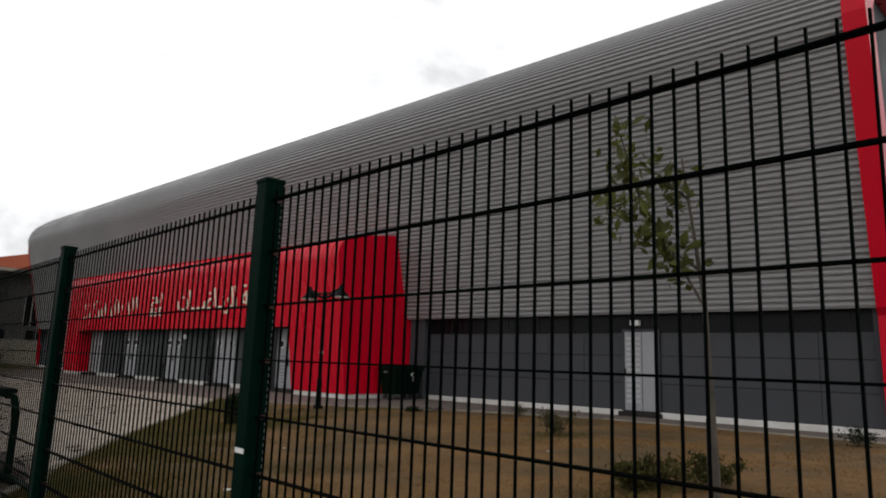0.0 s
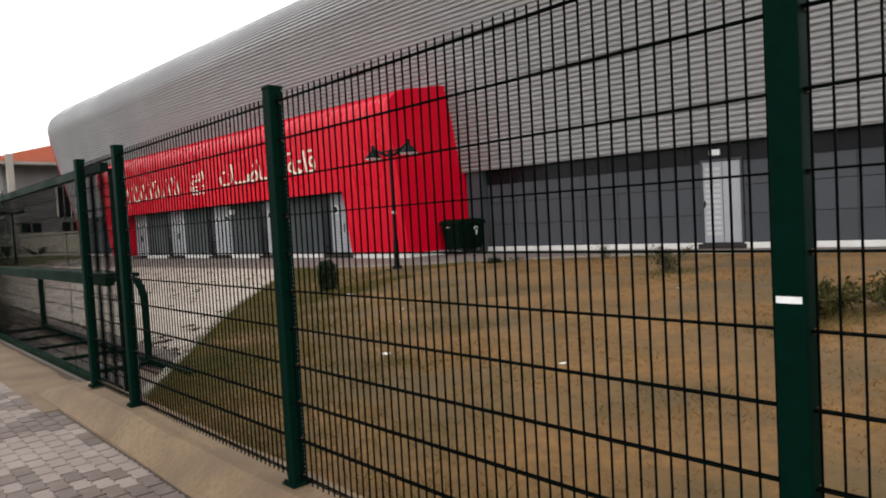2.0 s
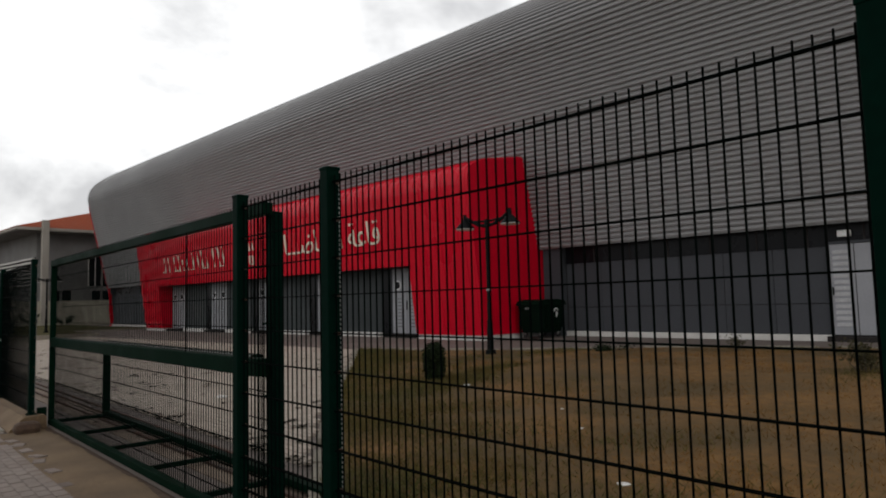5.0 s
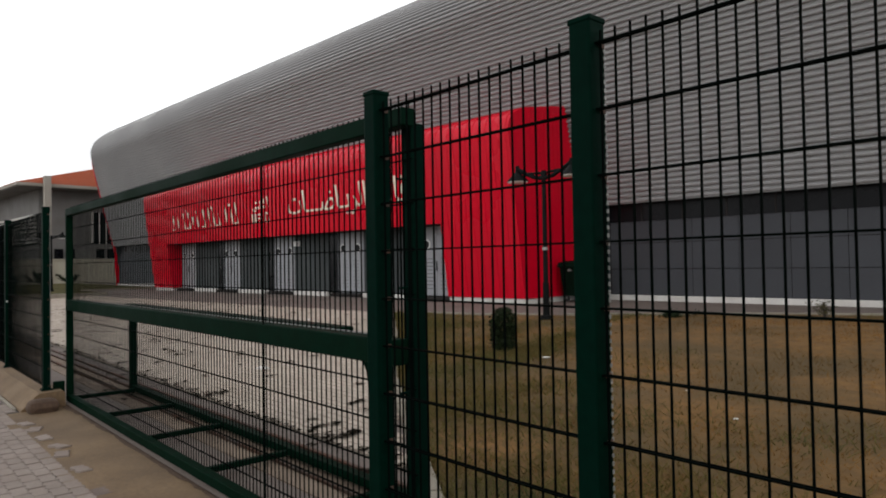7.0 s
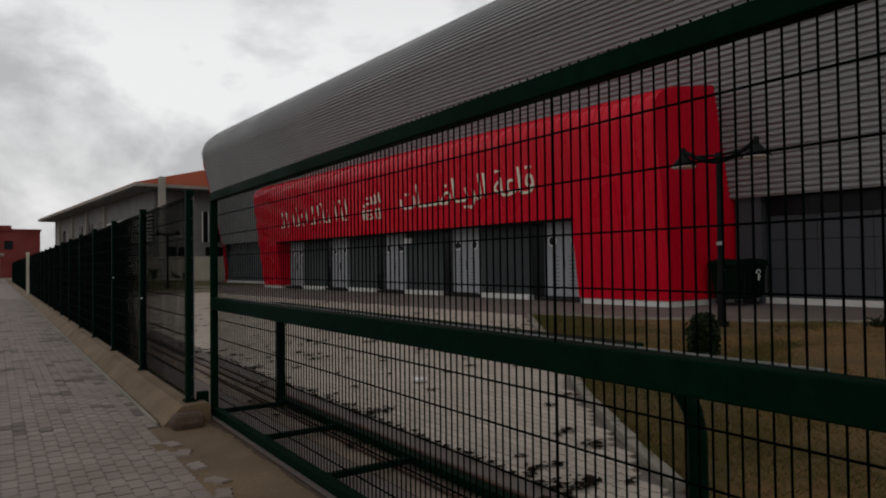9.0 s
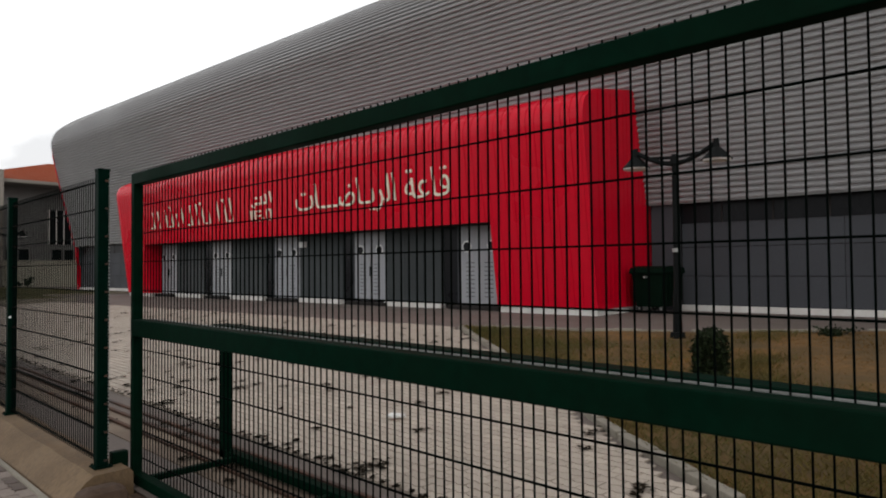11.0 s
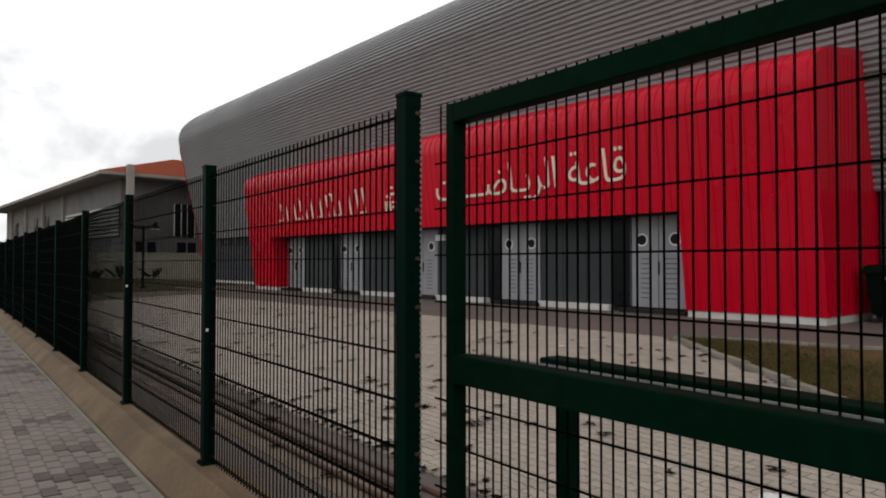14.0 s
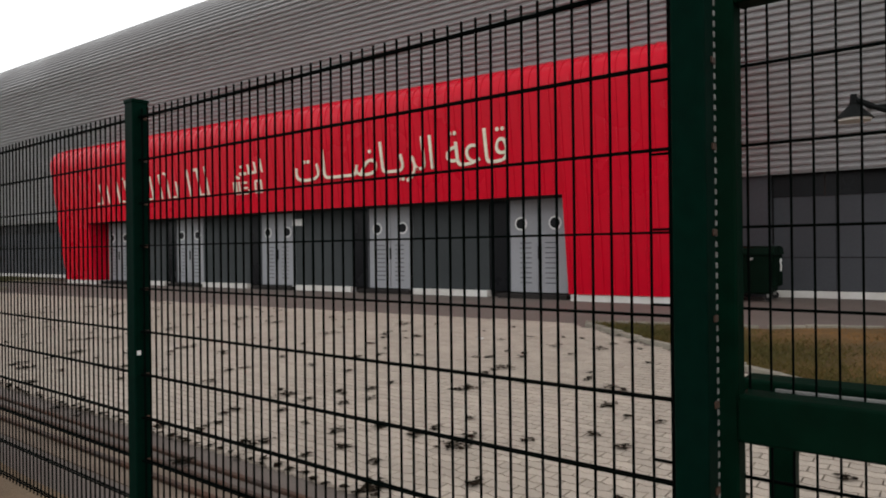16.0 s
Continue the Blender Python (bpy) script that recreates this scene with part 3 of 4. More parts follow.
# Pale bar added to draw the bright highlight along the beam's top edge.
part("clamp_bar", boxed(((GX + 0.0565, GY0 + 0.4, 1.180), (GX + 0.064, GY1 - 0.12, 1.1985)), bevel=0.001), M_CLIP, gate, "added pale bar for the highlight along the beam")
part("bottom_beam", boxed(((GX - 0.036, GY0 + 0.08, 0.03), (GX + 0.036, GY1 - 0.055, 0.10)), bevel=0.006), M_GATE, gate)
for y in (7.52,):
    part("thin_stile", boxed(((GX - 0.042, y - 0.004, 0.10), (GX - 0.034, y + 0.004, 2.165)), bevel=0.001), M_WIRE, gate)
GATE_WIRE = raw("vertical_wire", *wire(0.06, 2.285), M_WIRE, gate)
GATE_WIRE.location = (GX + 0.042, GY0 + 0.05, 0)
for i in range(2, int((GY1 - GY0 + 0.20) / 0.05)):
    o = new("vertical_wire", GATE_WIRE.data)
    o.parent, o.location = gate, (GX + 0.042, GY0 + 0.05 * i, 0)
first = part("horizontal_wire", boxed(((GX + 0.047, GY0 + 0.04, -0.0035), (GX + 0.055, GY1 + 0.19, 0.0035))), M_WIRE, gate)
first.location.z = 0.18
for z in (0.375, 0.575, 0.775, 0.965, 1.40, 1.61, 1.82, 2.025):
    o = new("horizontal_wire", first.data)
    o.parent, o.location = gate, (0, 0, z)


def tube(points, r, sides=10):
    bm = bmesh.new()
    for a, b in zip(points, points[1:]):
        rod(bm, a, b, r, sides=sides)
    for p in points[1:-1]:
        bmesh.ops.create_uvsphere(bm, u_segments=sides, v_segments=6, radius=r * 0.995, matrix=Matrix.Translation(p))
    return bm


RX = 0.93
HY = 7.42
hoop = [(RX, HY, 0.07), (RX, HY, 0.74)] + [(RX, HY + 0.28 * (1 - math.cos(a)), 0.74 + 0.28 * math.sin(a)) for a in (0.4, 0.8, 1.2, 1.57)] + [(RX, 12.50, 1.02)]
part("rear_hoop", tube(hoop, 0.042), M_GATE, gate, "bent green steel tube behind the gate")
part("rear_beam", boxed(((RX - 0.07, 7.75, 1.058), (RX + 0.07, 12.62, 1.110)), bevel=0.012), M_GATE, gate)
part("rear_upright", boxed(((RX - 0.04, 12.46, 0.06), (RX + 0.04, 12.54, 1.06)), bevel=0.006), M_GATE, gate)
part("rear_rail", boxed(((RX - 0.04, GY0, 0.064), (RX + 0.04, 12.54, 0.125)), bevel=0.006), M_GATE, gate)
for y in (12.30, 11.05, 9.80, 8.55, 7.30):
    part("cross_bar", boxed(((GX + 0.03, y - 0.025, 0.062), (RX - 0.04, y + 0.025, 0.105)), bevel=0.005), M_GATE, gate)
part("gate_stop", boxed(((GX - 0.16, GY1 - 0.02, 0.0), (GX - 0.05, GY1 + 0.05, 0.26)), bevel=0.008), M_GATE, gate)

guide = thing("gate_guide_post", pose(0.335, 6.25, 0), "dark green square steel guide post beside the gate", "gate post")
part("shaft", boxed(((-0.038, -0.038, 0.0), (0.038, 0.038, 2.20)), bevel=0.006), M_FENCE, guide)
for z in (0.42, 0.95, 1.43, 1.93):
    part("bracket", boxed(((-0.11, -0.034, z - 0.006), (-0.037, -0.022, z + 0.006)), bevel=0.002), M_FENCE, guide)

# ---- sports hall ----
V0, V1 = -17.6, 36.6
hall = thing("sports_hall", Matrix.Translation(HALL_AT) @ Matrix.Rotation(HALL_TURN, 4, "Z"),
             "large sports hall in grey ribbed metal with a red entrance portal", "building")
SHELL = [(2.85, 3.20), (2.40, 5.10), (1.93, 7.10), (1.50, 8.95), (1.35, 9.65), (1.39, 10.05), (1.58, 10.50), (1.95, 10.92), (2.68, 11.48), (3.64, 12.03), (5.5, 12.75), (9.0, 13.5), (14.0, 14.0), (22.0, 14.1)]


def smooth_line(points, step):
    """Points at even steps along a rounded line through the given ones."""
    fine = []
    for i in range(len(points) - 1):
        p0, p1, p2, p3 = (Vector(points[max(0, min(len(points) - 1, i + k))]) for k in (-1, 0, 1, 2))
        for s in range(24):
            t = s / 24
            fine.append(0.5 * (2 * p1 + (p2 - p0) * t + (2 * p0 - 5 * p1 + 4 * p2 - p3) * t * t + (3 * p1 - p0 - 3 * p2 + p3) * t ** 3))
    fine.append(Vector(points[-1]))
    out, need = [fine[0]], step
    for a, b in zip(fine, fine[1:]):
        d = (b - a).length
        while d > 0 and need <= d:
            out.append(a.lerp(b, need / d))
            need += step
        need -= d
    return out


def ribbed(points, pitch, depth, per=6):
    line = smooth_line(points, pitch / per)
    out = []
    for i, p in enumerate(line):
        d = (line[min(i + 1, len(line) - 1)] - line[max(i - 1, 0)]).normalized()
        h = depth * (0.0, 0.95, 1.0, 1.0, 0.55, 0.05)[i % per]
        out.append((p.x - d.y * h, p.y + d.x * h))
    return out


part("ribbed_cladding", sweep(ribbed(SHELL, 0.15, 0.075), V0, V1), M_CLAD, hall, "grey horizontally ribbed metal cladding")
shell_line = [(p.x, p.y) for p in smooth_line(SHELL, 0.5)]


def offset(line, d):
    out = []
    for i, p in enumerate(line):
        a, b = Vector(line[max(i - 1, 0)]), Vector(line[min(i + 1, len(line) - 1)])
        t = (b - a).normalized()
        out.append((p[0] - t.y * d, p[1] + t.x * d))
    return out


TRIM = [(3.02, 0.34), (2.86, 3.0)] + offset(shell_line, 0.14)
TRIM_LOW = [(3.02, 0.34), (2.86, 3.0)] + [(x, z) for x, z in offset(shell_line, 0.07) if z < 9.3] + [(x, z) for x, z in offset(shell_line, -0.03) if z > 9.6]
for a, b, trim in ((V0 - 0.46, V0, TRIM), (V1, V1 + 0.12, TRIM_LOW)):
    outline = trim + [(22.0, 13.5), (14.0, 13.4), (5.0, 11.9), (3.3, 11.2), (2.2, 9.9), (3.6, 3.0), (3.6, 0.34)]
    part("red_end_trim", sweep(outline, a, b, True), M_RED, hall, "red metal trim along the hall's end")
for a in (V0 + 0.02, V1 - 0.12):
    part("end_wall", sweep([(3.3, 0.3), (2.95, 3.3), (1.6, 9.6), (2.9, 11.4), (5.6, 12.6), (14.0, 13.9), (30.0, 14.0), (30.0, 0.3)], a, a + 0.1, True), M_WALL, hall)
part("back_wall", boxed(((29.8, V0, 0.2), (30.0, V1, 14.0))), M_WALL, hall)
part("back_roof", boxed(((21.9, V0, 13.9), (30.0, V1, 14.08))), M_CLAD, hall)
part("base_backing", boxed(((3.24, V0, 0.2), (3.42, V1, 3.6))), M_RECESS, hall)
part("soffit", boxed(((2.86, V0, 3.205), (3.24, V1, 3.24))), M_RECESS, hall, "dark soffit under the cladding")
part("drip_edge", boxed(((2.83, V0, 3.17), (2.87, V1, 3.25)), bevel=0.006), M_CLAD, hall)

DOOR_A, DOOR_B = -12.36, -11.36
panels = part("base_panels", boxed(((3.225, V0, 0.5), (3.235, V1, 0.52))), M_RECESS, hall, "dark grey wall panels in three rows")


def panel_row(v0, v1, name="wall_panel"):
    n = max(1, round((v1 - v0) / 1.22))
    w = (v1 - v0) / n
    bm = boxed(((-0.025, 0.006, 0.006), (0.0, w - 0.006, 0.744)), bevel=0.005)
    first = part(name, bm, M_WALL, panels)
    k = 0
    for i in range(n):
        for j in range(3):
            o = first if k == 0 else new(name, first.data)
            o.parent = panels
            o.location = (3.225 + random.uniform(-0.002, 0.002), v0 + i * w, 0.52 + 0.755 * j)
            k += 1


panel_row(V0, DOOR_A - 0.06)
panel_row(DOOR_B + 0.06, -3.75)
panel_row(22.3, V1)
# Near-black strip with bars: the overhang's soft shade, put in as colour.
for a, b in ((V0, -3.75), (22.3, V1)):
    band = part("dark_band", boxed(((3.186, a, 2.66), (3.235, b, 3.20))), M_DARK, hall, "dark strip painting the overhang's shade under the cladding")
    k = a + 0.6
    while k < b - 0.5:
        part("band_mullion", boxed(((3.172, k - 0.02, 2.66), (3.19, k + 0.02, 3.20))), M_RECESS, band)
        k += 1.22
part("pilaster", boxed(((2.93, -3.72, 0.36), (3.22, -3.02, 3.19)), bevel=0.008), M_WALL, hall)
for a, b in ((V0, DOOR_A - 0.06), (DOOR_B + 0.06, -3.0), (22.25, V1)):
    part("plinth", boxed(((3.10, a, 0.30), (3.22, b, 0.515)), bevel=0.012), M_PLINTH, hall, "white painted plinth")

# service door in the long wall
service = part("service_door", boxed(((3.18, DOOR_A, 0.50), (3.24, DOOR_B, 2.72))), M_RECESS, hall, "white louvred service door")
for lo, hi in (((3.13, DOOR_A - 0.05, 0.5), (3.22, DOOR_A, 2.76)), ((3.13, DOOR_B, 0.5), (3.22, DOOR_B + 0.05, 2.76)), ((3.13, DOOR_A, 2.70), (3.22, DOOR_B, 2.76))):
    part("door_frame", boxed((lo, hi), bevel=0.006), M_WALL, service)
part("door_leaf", boxed(((3.155, DOOR_A + 0.01, 0.52), (3.185, DOOR_A + 0.46, 2.69)), bevel=0.006), M_DOOR, service)
part("door_leaf", boxed(((3.155, DOOR_A + 0.48, 0.52), (3.185, DOOR_B - 0.01, 2.69)), bevel=0.006), M_DOOR, service)
for k in range(13):
    z = 0.72 + 0.145 * k
    part("louvre_slat", boxed(((3.143, DOOR_A + 0.53, z), (3.157, DOOR_B - 0.07, z + 0.085)), bevel=0.005), M_SLAT, service)
part("door_handle", rods(((3.125, DOOR_B - 0.05, 1.48), (3.125, DOOR_B - 0.05, 1.66), 0.018)), M_BLACK, service)
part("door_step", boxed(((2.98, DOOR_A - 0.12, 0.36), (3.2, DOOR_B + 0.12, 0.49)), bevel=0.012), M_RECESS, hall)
bulkhead = part("door_light", boxed(((3.06, -11.86, 2.86), (3.2, -11.58, 3.02)), bevel=0.02), M_WHITE, hall, "white box lamp over the service door")

# red entrance portal
OPEN_A, OPEN_B, OPEN_TOP, OUT_A, OUT_B = 0.0, 19.9, 2.755, -2.95, 22.2


def lean(z):
    return -0.13 * (z - 0.53)


HEAD = [(lean(5.05), 5.05), (-0.588, 5.22), (-0.55, 5.36), (-0.48, 5.50), (-0.37, 5.61), (-0.22, 5.70), (0.0, 5.79), (0.45, 5.90), (1.3, 6.05), (2.45, 6.24)]
HEAD = [(p.x, p.y) for p in smooth_line(HEAD, 0.05)] + [HEAD[-1]]
portal = part("entrance_portal", sweep([(lean(OPEN_TOP), OPEN_TOP)] + HEAD + [(2.45, 5.2), (0.66, 5.0), (0.66, OPEN_TOP)], OPEN_A - 0.02, OPEN_B + 0.02, True), M_RED, hall, "red metal entrance portal with cream lettering")
for a, b in ((OUT_A, OPEN_A), (OPEN_B, OUT_B)):
    part("portal_leg", sweep([(lean(0.52), 0.52)] + HEAD + [(2.45, 5.0), (3.2, 3.1), (3.2, 0.52)], a, b, True), M_RED, portal)
    part("leg_plinth", boxed(((0.03, a + 0.03, 0.30), (3.2, b - 0.03, 0.52)), bevel=0.01), M_PLINTH, portal, "white painted plinth")


def rib_strip(v, line, w=0.022, h=0.018):
    top = offset(line, h)
    vs = [(x, v - w, z) for x, z in line] + [(x, v - w * 0.6, z) for x, z in top] + [(x, v + w * 0.6, z) for x, z in top] + [(x, v + w, z) for x, z in line]
    n = len(line)
    fs = [(r * n + i, r * n + i + 1, (r + 1) * n + i + 1, (r + 1) * n + i) for r in range(3) for i in range(n - 1)]
    return vs, fs


vs, fs = [], []
v = OUT_A + 0.12
while v < OUT_B - 0.05:
    in_open = OPEN_A < v < OPEN_B
    rv, rf = rib_strip(v, [(lean(OPEN_TOP if in_open else 0.53), OPEN_TOP if in_open else 0.53)] + HEAD)
    fs += [tuple(i + len(vs) for i in q) for q in rf]
    vs += rv
    v += 0.25
ribs = raw("portal_ribs", vs, fs, M_RED, portal)
ribs["kind"] = "stuff"
for k in range(14):
    u = 0.15 + 0.22 * k
    top = 5.80 + 0.15 * min(1, u / 2.4) if u < 2.3 else 6.1 - (u - 2.3) * 3.2
    part("side_rib", boxed(((u - 0.013, OUT_A - 0.011, 0.53), (u + 0.013, OUT_A + 0.001, top))), M_RED, portal)
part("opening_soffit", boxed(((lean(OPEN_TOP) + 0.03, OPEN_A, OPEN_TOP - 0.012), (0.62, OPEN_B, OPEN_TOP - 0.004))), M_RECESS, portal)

# entrance front behind the portal: doors, dark side panels, grey panels
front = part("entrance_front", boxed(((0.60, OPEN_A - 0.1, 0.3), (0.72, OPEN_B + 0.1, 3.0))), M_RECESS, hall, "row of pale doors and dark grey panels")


def entrance_door(c):
    d = part("entrance_door", boxed(((0.54, c - 0.76, 0.48), (0.60, c + 0.76, 2.755))), M_RECESS, hall, "pale grey double door with round portholes")
    for s in (-1, 1):
        a, b = sorted((c + s * 0.012, c + s * 0.75))
        leaf = part("door_leaf", boxed(((0.495, a, 0.50), (0.54, b, 2.74)), bevel=0.006), M_DOOR, d)
        hc = c + s * 0.45
        for k in range(9):
            z = 0.72 + 0.12 * k
            part("vent_slat", boxed(((0.487, c + s * 0.33 - 0.15, z), (0.497, c + s * 0.33 + 0.15, z + 0.02))), M_WALL, d)
        bm = bmesh.new()
        rod(bm, (0.478, hc, 2.16), (0.50, hc, 2.16), 0.165, sides=24)
        part("porthole_ring", bm, M_RING, d, "white porthole ring")
        bm = bmesh.new()
        rod(bm, (0.472, hc, 2.16), (0.50, hc, 2.16), 0.125, sides=24)
        part("porthole", bm, M_DARK, d, "dark round porthole glass")
    part("door_handle", boxed(((0.455, c - 0.03, 1.30), (0.497, c + 0.0, 1.62)), bevel=0.008), M_BLACK, d)
    part("door_step", boxed(((0.2, c - 0.85, 0.34), (0.6, c + 0.95, 0.47)), bevel=0.012), M_RECESS, d)


for k in range(5):
    c = 0.98 + 4.53 * k
    entrance_door(c)
    if k < 4:
        part("side_light", boxed(((0.53, c + 0.80, 0.5), (0.585, c + 1.34, 2.74)), bevel=0.005), M_DARK, front, "dark panel beside the door")
        part("mullion", boxed(((0.48, c + 0.76, 0.5), (0.60, c + 0.80, 2.75))), M_WALL, front)
        for j in range(3):
            a = c + 1.36 + j * 0.80
            part("front_panel", boxed(((0.50, a, 0.52), (0.585, a + 0.785, 2.745)), bevel=0.006), M_FRONT, front)
        part("front_plinth", boxed(((0.36, c + 1.36, 0.32), (0.60, c + 3.76, 0.52)), bevel=0.012), M_PLINTH, front, "white painted plinth")
part("wall_box", boxed(((0.40, 8.86, 2.34), (0.52, 9.30, 2.54)), bevel=0.02), M_WHITE, front, "white box lamp on the panel")


# lettering
def on_portal(v, z, out=0.012):
    y = Vector((-0.13, 0, 1)).normalized()
    x = Vector((0, -1, 0))
    n = x.cross(y)
    m = Matrix((x, y, n)).transposed().to_4x4()
    m.translation = Vector((lean(z), v, z)) + n * out
    return m


def lettering(text, v_right, v_left, z_low, z_high, label):
    curve = bpy.data.curves.new("lettering", "FONT")
    curve.body, curve.extrude, curve.size, curve.offset = text, 0.02, 1.0, -0.008
    tmp = bpy.data.objects.new("lettering_source", curve)
    scene.collection.objects.link(tmp)
    me = bpy.data.meshes.new_from_object(tmp)
    bpy.data.objects.remove(tmp)
    xs, ys = [p.co.x for p in me.vertices], [p.co.y for p in me.vertices]
    sx, sy = (v_left - v_right) / (max(xs) - min(xs)), (z_high - z_low) / (max(ys) - min(ys))
    for p in me.vertices:
        p.co = Vector(((p.co.x - min(xs)) * sx, (p.co.y - min(ys)) * sy, p.co.z + 0.02))
    me.materials.clear()
    me.materials.append(M_LETTER)
    o = new("lettering", me)
    o.parent, o.matrix_basis = portal, on_portal(v_left, z_low)
    o["label"] = label


lettering("\uFE95\uFE8E\u0640\u0640\u0640\uFEBF\uFE8E\u0640\uFEF3\uFEAE\uFEDF\uFE8D \uFE94\uFECB\uFE8E\uFED7", 1.25, 8.2, 3.30, 4.42, "cream Arabic letters on the red portal")


def strokes(name, marks, label):
    for v, z, w, h, tilt in marks:
        o = part(name, boxed(((-w / 2, 0, 0), (w / 2, h, 0.03)), bevel=0.006), M_LETTER, portal, label)
        o.matrix_basis = on_portal(v, z) @ Matrix.Rotation(radians(tilt), 4, "Z")


marks = []
v = 12.25
for k in range(13):
    h = 0.92 - 0.015 * k if k not in (3, 8) else 0.55
    marks.append((v, 3.42, 0.07, h, 6))
    if k % 3 == 0:
        marks.append((v + 0.22, 3.42, 0.24, 0.06, 0))
    if k in (1, 4, 9):
        marks.append((v + 0.2, 4.22, 0.09, 0.09, 0))
    v += (0.42, 0.52, 0.70, 0.48)[k % 4]
strokes("letter_stroke", marks, "tall cream letter stroke")
marks = [(9.62, 3.95, 0.07, 0.42, 8), (9.9, 3.95, 0.07, 0.34, 8), (10.1, 3.93, 0.34, 0.09, 0), (10.2, 3.93, 0.07, 0.3, 8), (10.5, 3.92, 0.3, 0.09, 0), (10.8, 3.84, 0.24, 0.08, -20), (10.55, 4.14, 0.1, 0.08, 0),
         (9.72, 3.36, 0.07, 0.34, 0), (9.98, 3.36, 0.07, 0.34, 0), (9.85, 3.34, 0.28, 0.06, 0), (9.85, 3.68, 0.28, 0.06, 0), (10.25, 3.36, 0.12, 0.12, 0), (10.48, 3.34, 0.26, 0.06, 0), (10.48, 3.5, 0.26, 0.06, 0), (10.48, 3.66, 0.26, 0.06, 0), (10.72, 3.34, 0.06, 0.4, 0), (10.86, 3.34, 0.06, 0.4, 0), (10.98, 3.34, 0.06, 0.4, 0)]
strokes("letter_stroke", marks, "small cream letter stroke")


# ---- lamp, bin, plants ----
def leaf_cloud(count, place, size, up=0.3):
    vs, fs = [], []
    for _ in range(count):
        p = Vector(place())
        n = Vector((random.gauss(0, 1), random.gauss(0, 1), random.gauss(up, 1))).normalized()
        t = n.orthogonal().normalized()
        t.rotate(Matrix.Rotation(random.uniform(0, 6.28), 3, n))
        b = n.cross(t)
        s = size * random.uniform(0.6, 1.4)
        k = len(vs)
        vs += [tuple(p - t * s), tuple(p - b * s * 0.45 + n * s * 0.1), tuple(p + t * s), tuple(p + b * s * 0.45 + n * s * 0.1)]
        fs.append((k, k + 1, k + 2, k + 3))
    return vs, fs


LX, LY = 8.74, 12.44
LZ = ground_height(LX)
street_lamp = thing("street_lamp", pose(LX, LY, LZ, 0, 0, 2), "black double-armed street lamp with conical shades", "street lamp")
part("base", rods(((0, 0, -0.02), (0, 0, 0.10), 0.13, 0.11), ((0, 0, 0.10), (0, 0, 0.75), 0.075, 0.065), sides=14), M_LAMP, street_lamp)
part("pole", rods(((0, 0, 0.7), (0, 0, 2.88), 0.052, 0.045), sides=14), M_LAMP, street_lamp)
part("collar", rods(((0, 0, 1.40), (0, 0, 1.46), 0.062), sides=14), M_CLIP, street_lamp, "pale steel collar")
part("finial", rods(((0, 0, 2.84), (0, 0, 3.0), 0.075, 0.05), sides=12), M_LAMP, street_lamp)
for s in (-1, 1):
    bm = bmesh.new()
    pts = [(0, 0, 2.84), (0, s * 0.22, 2.88), (0, s * 0.46, 2.98), (0, s * 0.70, 3.12)]
    for a, b in zip(pts, pts[1:]):
        rod(bm, a, b, 0.045, 0.036, sides=8)
    rod(bm, (0, s * 0.02, 2.95), (0, s * 0.40, 2.98), 0.025, sides=8)
    part("arm", bm, M_LAMP, street_lamp)
    shade = part("shade", rods(((0, s * 0.68, 2.84), (0, s * 0.68, 3.03), 0.235, 0.06), ((0, s * 0.68, 3.03), (0, s * 0.68, 3.17), 0.05, 0.04), sides=20), M_LAMP, street_lamp)
    part("diffuser", rods(((0, s * 0.68, 2.815), (0, s * 0.68, 2.845), 0.20, 0.215), sides=20), M_WHITE, shade, "pale lamp glass")

tagged(street_lamp, "black double-armed street lamp with conical shades", "street lamp", "street lamps")
copy_thing(street_lamp, pose(6.3, 44.5, 0.40, 0, 0, 40))

BX, BY = 14.2, 15.55
bin_ = thing("wheeled_bin", pose(BX, BY, ground_height(BX), 0, 0, 3.7), "dark green four-wheeled rubbish bin beside the red portal", "rubbish bin")
bm = bmesh.new()
for (x, y, z) in [(sx * (0.58 + 0.10 * t), sy * (0.32 + 0.08 * t), 0.16 + 0.84 * t) for t in (0, 1) for sx, sy in ((-1, -1), (1, -1), (1, 1), (-1, 1))]:
    bm.verts.new((x, y, z))
bm.verts.ensure_lookup_table()
for q in ((3, 2, 1, 0), (4, 5, 6, 7), (0, 1, 5, 4), (1, 2, 6, 5), (2, 3, 7, 6), (3, 0, 4, 7)):
    bm.faces.new([bm.verts[i] for i in q])
bmesh.ops.bevel(bm, geom=list(bm.edges), offset=0.03, segments=2, affect="EDGES", profile=0.5)
part("body", bm, M_BIN, bin_)
part("rim", boxed(((-0.72, -0.44, 0.98), (0.72, 0.44, 1.04)), bevel=0.012), M_BIN, bin_)
part("lid", sweep([(-0.70, 1.04), (-0.66, 1.12), (-0.3, 1.17), (0.3, 1.17), (0.66, 1.12), (0.70, 1.04)], -0.43, 0.43, True), M_BIN, bin_)
for k in range(5):
    x = -0.48 + 0.24 * k
    part("body_rib", boxed(((x - 0.015, -0.435, 0.3), (x + 0.015, -0.36, 0.97)), bevel=0.004), M_BIN, bin_)
